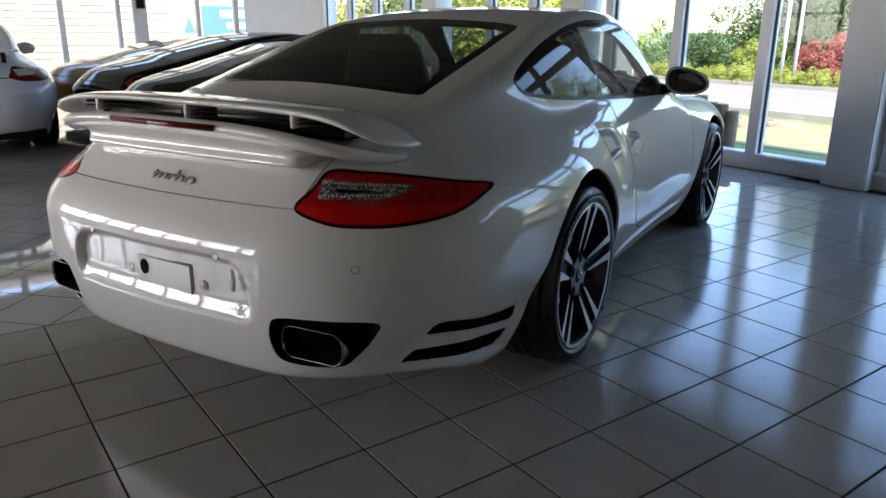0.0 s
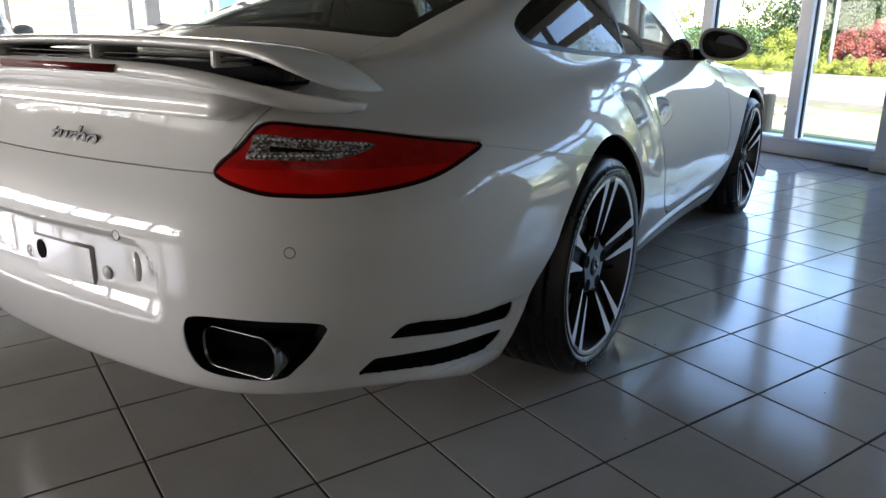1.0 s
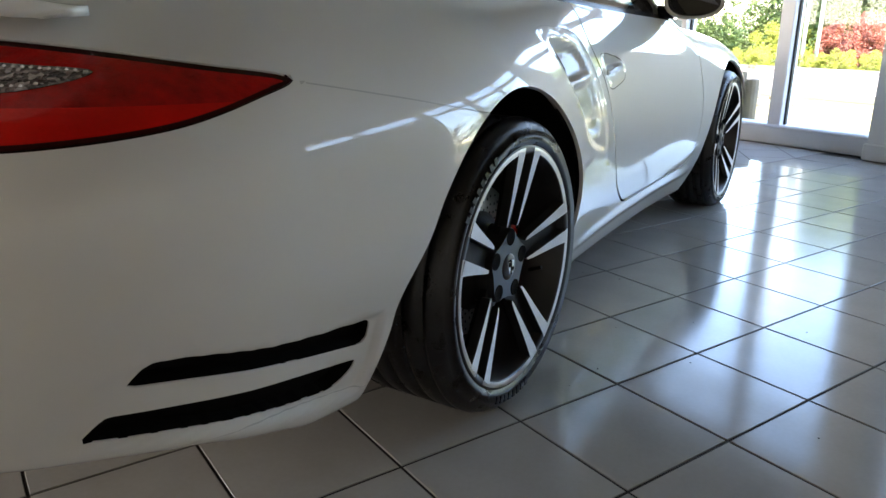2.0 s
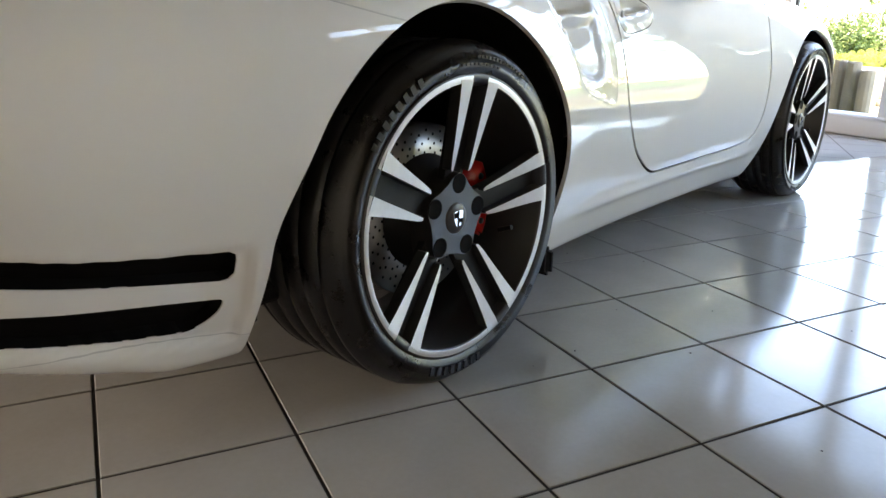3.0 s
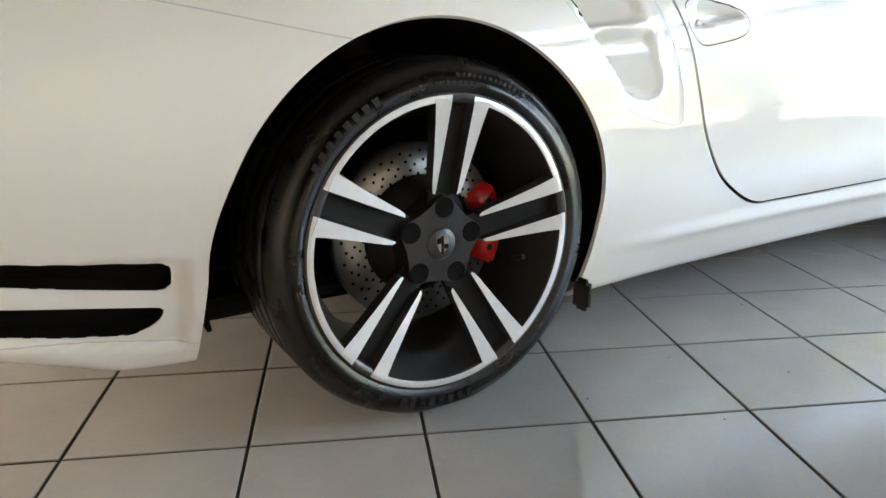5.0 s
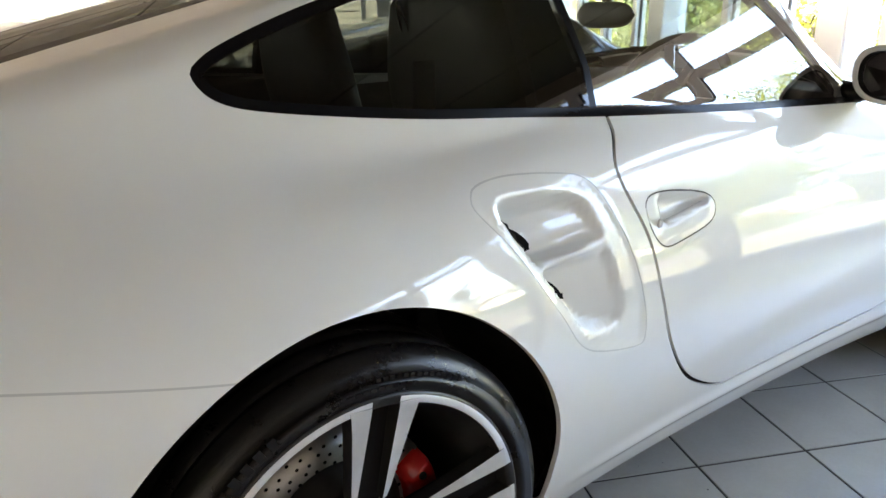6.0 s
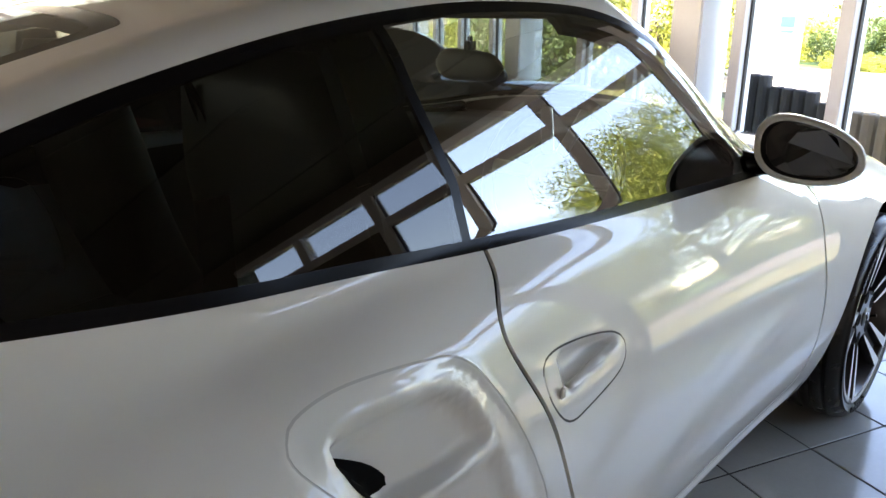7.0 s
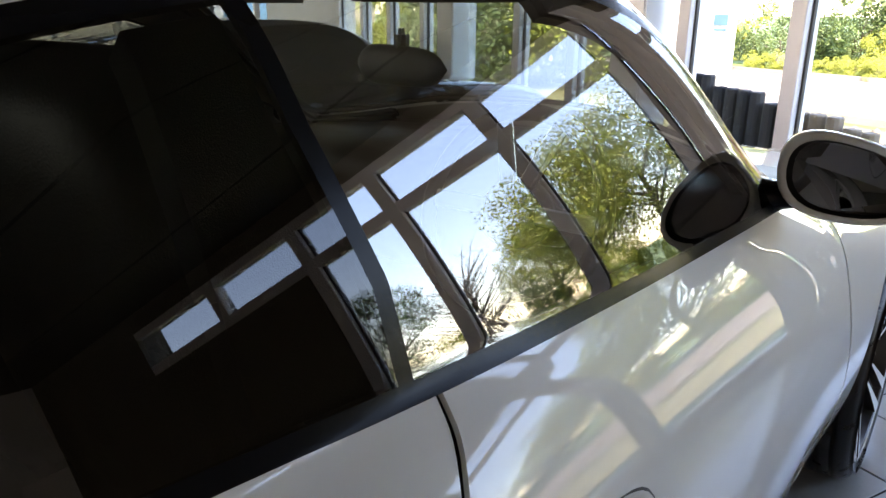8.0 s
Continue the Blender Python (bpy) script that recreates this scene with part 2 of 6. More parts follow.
# shape begin
def keyed(y, ys, vs):
    """A smooth curve through a few values (Catmull-Rom, no overshoot)."""
    ys, vs = np.asarray(ys, float), np.asarray(vs, float)
    d = np.diff(vs) / np.diff(ys)
    m = np.zeros(len(vs))
    m[1:-1] = np.where(d[1:] * d[:-1] > 0, 2 * d[1:] * d[:-1] / (d[1:] + d[:-1] + 1e-12), 0)
    m[0], m[-1] = d[0], d[-1]
    y = np.clip(y, ys[0], ys[-1])
    i = np.clip(np.searchsorted(ys, y) - 1, 0, len(ys) - 2)
    h = ys[i + 1] - ys[i]
    t = (y - ys[i]) / h
    return ((1 + 2 * t) * (1 - t) ** 2 * vs[i] + t * (1 - t) ** 2 * h * m[i]
            + t * t * (3 - 2 * t) * vs[i + 1] + t * t * (t - 1) * h * m[i + 1])


def spline(y, ys, vs):
    """A natural cubic spline: even curvature, so that reflections run smoothly."""
    ys, vs = np.asarray(ys, float), np.asarray(vs, float)
    n, h = len(ys), np.diff(ys)
    a, r = np.eye(n), np.zeros(n)
    for i in range(1, n - 1):
        a[i, i - 1:i + 2] = h[i - 1], 2 * (h[i - 1] + h[i]), h[i]
        r[i] = 6 * ((vs[i + 1] - vs[i]) / h[i] - (vs[i] - vs[i - 1]) / h[i - 1])
    m = np.linalg.solve(a, r)
    y = np.clip(y, ys[0], ys[-1])
    i = np.clip(np.searchsorted(ys, y) - 1, 0, n - 2)
    p, q, w = ys[i + 1] - y, y - ys[i], h[i]
    return (m[i] * p ** 3 + m[i + 1] * q ** 3) / (6 * w) + (vs[i] / w - m[i] * w / 6) * p + (vs[i + 1] / w - m[i + 1] * w / 6) * q


def smax(a, b, k):
    return np.maximum(a, b) + np.maximum(k - np.abs(a - b), 0) ** 2 / (4 * k)


def smin(a, b, k):
    return -smax(-a, -b, k)


def step(a, b, x):
    t = np.clip((x - a) / (b - a), 0, 1)
    return t * t * (3 - 2 * t)


def body_field(x, y, z):
    """Negative inside the car's outer skin; y runs forwards from the rear axle, x to the right."""
    x = np.abs(x)
    wide = spline(y, (-1.2, -0.8, -0.4, 0.0, 0.3, 0.65, 1.0, 1.4, 1.85, 2.35, 2.8, 3.25),
                  (0.80, 0.857, 0.904, 0.924, 0.902, 0.867, 0.850, 0.844, 0.853, 0.880, 0.84, 0.68))
    side = x - (wide - 0.80 * np.maximum(0, 0.50 - z) ** 2 - (0.80 + 0.15 * step(0.3, -0.2, y)) * np.maximum(0, z - 0.50 - 0.075 * step(0.3, -0.2, y)) ** 2 - 0.035 * step(0.1, -0.4, y) * step(0.52, 0.34, z) - 0.3 * step(0.0, -0.6, y) * np.maximum(0, z - 0.60) ** 2)
    top = spline(y, (-1.2, -1.0, -0.7, -0.3, 0.2, 1.5, 2.0, 2.35, 2.8, 3.05, 3.25),
                (0.80, 0.845, 0.88, 0.90, 0.905, 0.895, 0.875, 0.845, 0.78, 0.69, 0.55))
    lid = z - (top + 0.07 * step(0.10, 0.85, y) * step(1.9, 1.5, y) - 0.04 * x * x)
    back = -1.178 + 0.13 * x * x + 2.9 * np.maximum(0, z - 0.60) ** 2 + 0.9 * np.maximum(0, 0.50 - z) ** 2 - y
    front = y - (3.30 - 0.35 * x * x - 0.9 * np.maximum(0, z - 0.45) ** 2)
    under = keyed(y, (-1.1, -0.95, -0.8, -0.69, -0.62, -0.53, -0.42, -0.2, 0.2, 0.42, 0.6), (0.250, 0.258, 0.236, 0.200, 0.178, 0.148, 0.143, 0.145, 0.13, 0.102, 0.10)) - z
    tub = smax(side, back, 0.40)
    tub = smax(tub, front, 0.40)
    tub = smax(tub, lid, 0.20 - 0.08 * step(-0.2, 0.5, y) * step(2.2, 1.7, y))
    tub = smax(tub, under, 0.035)
    yy = y + 0.70 * x * x * step(1.0, 1.55, y) - 0.30 * x * x * step(0.4, -0.2, y)
    roof = spline(yy, (-1.2, -0.9, -0.55, -0.25, 0.05, 0.35, 0.65, 0.95, 1.25, 1.5, 1.75, 2.0, 2.2),
                 (0.78, 0.90, 1.005, 1.09, 1.165, 1.236, 1.284, 1.306, 1.287, 1.21, 1.09, 0.955, 0.84))
    belt = spline(y, (-1.0, -0.6, -0.3, 0.0, 0.7, 1.6, 2.0), (0.46, 0.58, 0.643, 0.680, 0.712, 0.718, 0.70))
    cabin = smax((x - (belt - 0.40 * (z - 0.9) - 0.25 * ((z - 1.04) ** 2 - 0.0196))) / 1.08, (z - (roof - 0.08 * x * x)) * 0.93, 0.085 - 0.035 * step(0.6, 0.0, y))
    cabin = smax(np.maximum(cabin, 0.74 - z), -1.04 + 0.25 * x * x - y, 0.08)
    cabin = smax(cabin, y - 2.15 + 0.55 * x * x, 0.05)
    return smin(tub, cabin, 0.014 + 0.116 * step(0.4, -0.4, y) + 0.066 * step(1.5, 2.0, y))


def skin_points(cols, rows):
    """Points of the right half of the skin, met by rays from a spine inside the car: an array rows x cols x 3."""
    y0, y1 = -0.35, 2.75
    n_back, n_front = int(cols * 0.27), int(cols * 0.14)
    ang = np.concatenate([np.linspace(-90, 0, n_back, endpoint=False), np.zeros(cols - n_back - n_front), np.linspace(0, 90, n_front + 1)[1:]])
    sy = np.concatenate([np.full(n_back, y0), np.linspace(y0, y1, cols - n_back - n_front), np.full(n_front, y1)])
    phi = np.radians(np.linspace(-52, 90, rows))[:, None]
    a = np.radians(ang)[None, :]
    way = np.stack([np.cos(phi) * np.cos(a), np.cos(phi) * np.sin(a), np.sin(phi) + 0 * a], -1)
    base = np.stack([0 * sy, sy, np.full_like(sy, 0.55)], -1)[None]
    lo, hi = np.zeros(way.shape[:2]), np.full(way.shape[:2], 1.6)
    for _ in range(34):
        mid = (lo + hi) / 2
        p = base + way * mid[..., None]
        inside = body_field(p[..., 0], p[..., 1], p[..., 2]) < 0
        lo, hi = np.where(inside, mid, lo), np.where(inside, hi, mid)
    return base + way * ((lo + hi) / 2)[..., None]
# shape end
# CAR-BEGIN
# ---------------------------------------------------------------- the white sports car: cutting its skin into panels
def closed_curve(points, n=12):
    """A closed smooth outline through corner points, as a dense polyline."""
    p = np.array(points, float)
    out = []
    for i in range(len(p)):
        a, b, c, d = p[i - 1], p[i], p[(i + 1) % len(p)], p[(i + 2) % len(p)]
        for t in np.arange(n) / n:
            out.append(0.5 * (2 * b + (c - a) * t + (2 * a - 5 * b + 4 * c - d) * t * t + (3 * b - a - 3 * c + d) * t ** 3))
    return np.array(out)


def outline_distance(u, v, line):
    """Signed distance from a closed outline, negative inside."""
    best = np.full(u.shape, 1e9)
    inside = np.zeros(u.shape, bool)
    for (x0, y0), (x1, y1) in zip(line, np.roll(line, -1, 0)):
        dx, dy = x1 - x0, y1 - y0
        t = np.clip(((u - x0) * dx + (v - y0) * dy) / (dx * dx + dy * dy + 1e-12), 0, 1)
        best = np.minimum(best, (u - x0 - t * dx) ** 2 + (v - y0 - t * dy) ** 2)
        cross = (y0 > v) != (y1 > v)
        inside ^= cross & (u < x0 + (v - y0) * dx / (dy if abs(dy) > 1e-12 else 1e-12))
    d = np.sqrt(best)
    return np.where(inside, -d, d)


def line_distance(u, v, line):
    """Signed distance from an open polyline: positive to its left."""
    best, sign = np.full(u.shape, 1e9), np.ones(u.shape)
    for (x0, y0), (x1, y1) in zip(line[:-1], line[1:]):
        dx, dy = x1 - x0, y1 - y0
        t = np.clip(((u - x0) * dx + (v - y0) * dy) / (dx * dx + dy * dy + 1e-12), 0, 1)
        d = (u - x0 - t * dx) ** 2 + (v - y0 - t * dy) ** 2
        near = d < best
        best = np.where(near, d, best)
        sign = np.where(near, np.sign(dx * (v - y0) - dy * (u - x0)), sign)
    return np.sqrt(best) * np.where(sign == 0, 1, sign)


# Outlines on the right side, as (forwards, up).
DOOR = closed_curve([(0.652, 0.9), (0.605, 0.82), (0.651, 0.696), (0.676, 0.581), (0.708, 0.484), (0.775, 0.393), (0.857, 0.332), (0.98, 0.277), (1.1, 0.27), (1.4, 0.27), (1.66, 0.274), (1.8, 0.295), (1.842, 0.36), (1.835, 0.5), (1.835, 0.64), (1.852, 0.74), (1.86, 0.79), (1.8, 0.858), (1.66, 0.9), (1.55, 0.99), (1.1, 1.02), (0.72, 1.02), (0.652, 0.985)])
GLASS_LINE = closed_curve([(-0.102, 1.015), (-0.07, 0.980), (0.02, 0.960), (0.24, 0.936), (0.43, 0.924), (0.655, 0.909), (1.00, 0.892), (1.30, 0.881), (1.555, 0.872), (1.625, 0.874),
                           (1.575, 0.955), (1.49, 1.045), (1.375, 1.118), (1.275, 1.175), (1.165, 1.215), (1.03, 1.236), (0.81, 1.240), (0.63, 1.227), (0.44, 1.200), (0.24, 1.156), (0.08, 1.109), (-0.035, 1.066), (-0.088, 1.038)])
PILLAR = np.array([(0.624, 0.875), (0.628, 1.001), (0.599, 1.12), (0.578, 1.26)])
RING = closed_curve([(0.25, 0.824), (0.273, 0.84), (0.344, 0.847), (0.452, 0.838), (0.511, 0.823), (0.547, 0.784), (0.59, 0.696), (0.616, 0.598), (0.621, 0.524), (0.599, 0.505), (0.492, 0.527), (0.431, 0.557), (0.386, 0.62), (0.307, 0.735), (0.253, 0.802)])
SCOOP = closed_curve([(0.29, 0.81), (0.329, 0.825), (0.434, 0.818), (0.493, 0.8), (0.527, 0.754), (0.556, 0.662), (0.564, 0.588), (0.533, 0.557), (0.447, 0.573), (0.402, 0.626), (0.352, 0.696), (0.308, 0.766)])
DUCT_UP = closed_curve([(0.297, 0.792), (0.305, 0.807), (0.353, 0.776), (0.378, 0.748), (0.372, 0.735), (0.332, 0.739), (0.308, 0.763)], 6)
DUCT_LOW = closed_curve([(0.369, 0.681), (0.389, 0.683), (0.416, 0.664), (0.432, 0.635), (0.413, 0.645), (0.381, 0.667)], 6)
VENT_PANEL = closed_curve([(-0.999, 0.32), (-0.891, 0.428), (-0.663, 0.383), (-0.461, 0.365), (-0.441, 0.342), (-0.436, 0.277), (-0.442, 0.224), (-0.474, 0.192), (-0.74, 0.248), (-0.97, 0.3)], 8)
HANDLE = closed_curve([(0.66, 0.753), (0.6933, 0.77), (0.7795, 0.764), (0.8613, 0.746), (0.882, 0.719), (0.8541, 0.691), (0.7589, 0.674), (0.6969, 0.672), (0.6654, 0.705)])
VENT_UP = np.array([(-0.898, 0.389), (-0.893, 0.399), (-0.877, 0.422), (-0.87, 0.425), (-0.708, 0.391), (-0.571, 0.369), (-0.479, 0.354), (-0.469, 0.35), (-0.465, 0.342), (-0.466, 0.315), (-0.471, 0.308), (-0.48, 0.305), (-0.571, 0.321), (-0.713, 0.347), (-0.889, 0.386)])
VENT_LOW = np.array([(-0.937, 0.313), (-0.932, 0.323), (-0.916, 0.344), (-0.908, 0.345), (-0.714, 0.31), (-0.57, 0.288), (-0.49, 0.275), (-0.48, 0.272), (-0.478, 0.264), (-0.485, 0.249), (-0.499, 0.237), (-0.517, 0.229), (-0.534, 0.226), (-0.624, 0.24), (-0.717, 0.259), (-0.925, 0.307)])
# Rear: (across, up).
PIPE_HOLE = closed_curve([(0.432, 0.440), (0.472, 0.464), (0.60, 0.466), (0.700, 0.456), (0.682, 0.408), (0.635, 0.350), (0.585, 0.314), (0.455, 0.322), (0.424, 0.365)])
PLATE = closed_curve([(0.0, 0.604), (0.25, 0.602), (0.345, 0.575), (0.372, 0.50), (0.362, 0.418), (0.18, 0.405), (0.0, 0.405), (-0.18, 0.405), (-0.362, 0.418), (-0.372, 0.50), (-0.345, 0.575), (-0.25, 0.602)])
# Tail lamp: (along the corner, up). Rear glass and lid from above: (across, forwards).
LAMP = closed_curve([(-0.012, 0.742), (0.04, 0.792), (0.093, 0.834), (0.189, 0.827), (0.297, 0.815), (0.432, 0.796), (0.559, 0.774), (0.513, 0.75), (0.41, 0.721), (0.266, 0.707), (0.146, 0.706), (0.062, 0.713)])
LAMP_CLEAR = closed_curve([(0.056, 0.769), (0.063, 0.79), (0.071, 0.811), (0.105, 0.81), (0.143, 0.805), (0.225, 0.797), (0.315, 0.788), (0.251, 0.77), (0.186, 0.765), (0.105, 0.768)])
REAR_GLASS = closed_curve([(0.0, 0.345), (0.25, 0.335), (0.41, 0.315), (0.452, 0.27), (0.462, 0.10), (0.468, -0.15), (0.472, -0.40), (0.455, -0.472), (0.25, -0.50), (0.0, -0.505),
                           (-0.25, -0.50), (-0.455, -0.472), (-0.472, -0.40), (-0.468, -0.15), (-0.462, 0.10), (-0.452, 0.27), (-0.41, 0.315), (-0.25, 0.335)], 6)
SCREEN = closed_curve([(0.0, 1.255), (0.30, 1.235), (0.47, 1.205), (0.525, 1.24), (0.60, 1.50), (0.645, 1.72), (0.60, 1.80), (0.40, 1.90), (0.0, 1.985),
                       (-0.40, 1.90), (-0.60, 1.80), (-0.645, 1.72), (-0.60, 1.50), (-0.525, 1.24), (-0.47, 1.205), (-0.30, 1.235)], 6)
ARCH_R, ARCH_F = (-0.006, 0.320, 0.405), (2.352, 0.322, 0.372)


def corner(x, y):
    return ((x - 0.49) + (y + 1.075)) * 0.7071


def lid_edge(y):
    return keyed(y, (-1.10, -0.95, -0.87, -0.63, -0.46), (0.465, 0.489, 0.492, 0.480, 0.462))


FIELDS = {
    "door": lambda x, y, z: outline_distance(y, z, DOOR),
    "glass_line": lambda x, y, z: np.where(x > 0.4, outline_distance(y, z, GLASS_LINE), 1.0),
    "pillar": lambda x, y, z: line_distance(y, z, PILLAR),
    "ring": lambda x, y, z: outline_distance(y, z, RING),
    "scoop": lambda x, y, z: outline_distance(y, z, SCOOP),
    "duct_up": lambda x, y, z: outline_distance(y, z, DUCT_UP),
    "duct_low": lambda x, y, z: outline_distance(y, z, DUCT_LOW),
    "vent_panel": lambda x, y, z: np.where((x > 0.5) & (y < -0.3), outline_distance(y, z, VENT_PANEL), 1.0),
    "handle": lambda x, y, z: outline_distance(y, z, HANDLE),
    "vent_up": lambda x, y, z: outline_distance(y, z, VENT_UP),
    "vent_low": lambda x, y, z: outline_distance(y, z, VENT_LOW),
    "pipe": lambda x, y, z: np.where(y < -0.7, outline_distance(x, z, PIPE_HOLE), 1.0),
    "plate": lambda x, y, z: np.where(y < -0.9, outline_distance(x, z, PLATE), 1.0),
    "lamp": lambda x, y, z: np.where(y < -0.3, outline_distance(corner(x, y), z, LAMP), 1.0),
    "lamp_clear": lambda x, y, z: np.where(y < -0.3, outline_distance(corner(x, y), z, LAMP_CLEAR), 1.0),
    "lamp_low": lambda x, y, z: np.where(y < -0.3, z - 0.7525 + 0.01 * corner(x, y), 1.0),
    "rear_glass": lambda x, y, z: np.where(z > 0.93, outline_distance(x, y, REAR_GLASS), 1.0),
    "screen": lambda x, y, z: np.where(z > 0.86, outline_distance(x, y, SCREEN), 1.0),
    "arch_r": lambda x, y, z: np.where(z > ARCH_R[1], np.hypot(y - ARCH_R[0], z - ARCH_R[1]), np.abs(y - ARCH_R[0]) * (1 - 0.05 * (ARCH_R[1] - z) / 0.2)) - ARCH_R[2],
    "arch_f": lambda x, y, z: np.where(z > ARCH_F[1], np.hypot(y - ARCH_F[0], z - ARCH_F[1]), np.abs(y - ARCH_F[0])) - ARCH_F[2],
    "bumper_top": lambda x, y, z: z - np.where(corner(x, y) < 0.573, 0.742, keyed(y, (-0.60, -0.394, -0.198, 0.0), (0.768, 0.730, 0.692, 0.66))),
    "lid_side": lambda x, y, z: x - lid_edge(y),
    "bonnet": lambda x, y, z: x - keyed(y, (1.80, 2.1, 2.6, 3.1), (0.66, 0.63, 0.56, 0.42)),
    "roof_seam": lambda x, y, z: x - keyed(y, (0.25, 0.6, 1.0, 1.25), (0.465, 0.487, 0.495, 0.50)),
    "sill_line": lambda x, y, z: z - 0.262,
    "wing_back": lambda x, y, z: y - 1.838 - 0.08 * np.maximum(0, z - 0.72),
    "low_line": lambda x, y, z: z - keyed(y, (-1.2, -0.74, -0.40), (0.262, 0.245, 0.192)),
}


def dents(b):
    """Inward displacement of the skin, in metres."""
    x, y, z = np.abs(b[..., 0]), b[..., 1], b[..., 2]
    d = FIELDS["scoop"](x, y, z)
    run = np.clip((0.585 - 0.10 * (z - 0.6) - y) / 0.235, 0, 1) ** 0.9
    deep = 0.052 * step(0.004, 0.020, -d) * run
    bar = np.abs(z - (0.705 + 0.06 * (y - 0.34)))
    deep = deep * (1 - 0.80 * step(0.016, 0.004, bar) * (y < 0.53))
    r = FIELDS["ring"](x, y, z)
    deep = deep + 0.004 * step(0.0, 0.012, -r) * (d > -0.01)
    h = FIELDS["handle"](x, y, z)
    deep = deep + 0.026 * step(0.003, 0.016, -h) * step(0.700, 0.716, y) * step(-0.003, 0.009, z - 0.713 - 0.14 * (y - 0.70))
    deep = deep - 0.003 * step(0.003, 0.012, -h) * step(0.004, -0.004, z - 0.713 - 0.14 * (y - 0.70))
    pl = FIELDS["plate"](b[..., 0], y, z)
    low = step(0.49, 0.42, z)
    deep = deep + (0.024 - 0.021 * low) * step(0.0, 1.0, -pl / (0.010 + 0.030 * low))
    deep = deep - 0.008 * np.exp(-((z - 0.232) / 0.018) ** 2) * step(0.42, 0.70, y) * step(1.98, 1.80, y)
    vp = FIELDS["vent_panel"](x, y, z)
    deep = deep + 0.010 * step(0.0, 0.013, -vp) * step(-1.0, -0.80, y)
    return deep


def grid_skin(cols, rows):
    base = skin_points(cols, rows)
    R, C = base.shape[:2]
    du, dv = np.gradient(base, axis=1), np.gradient(base, axis=0)
    nrm = np.cross(du, dv)
    nrm /= np.linalg.norm(nrm, axis=-1, keepdims=True) + 1e-12
    nrm *= np.sign((nrm * (base - (0, 1.0, 0.55))).sum(-1, keepdims=True))
    place = base - nrm * dents(base)[..., None]
    du, dv = np.gradient(place, axis=1), np.gradient(place, axis=0)
    n2 = np.cross(du, dv)
    size = np.linalg.norm(n2, axis=-1, keepdims=True)
    n2 = np.where(size > 1e-9, n2 / (size + 1e-15), nrm)
    n2 *= np.sign((n2 * nrm).sum(-1, keepdims=True))
    n2[-1] = (0, 0, 1)
    n2[-1] = n2[-2] * (0, 1, 1)
    n2[-1] /= np.linalg.norm(n2[-1], axis=-1, keepdims=True)
    idx = np.arange(R * C).reshape(R, C)
    quads = np.stack([idx[:-1, :-1], idx[:-1, 1:], idx[1:, 1:], idx[1:, :-1]], -1).reshape(-1, 4)
    return base.reshape(-1, 3), place.reshape(-1, 3), n2.reshape(-1, 3), quads


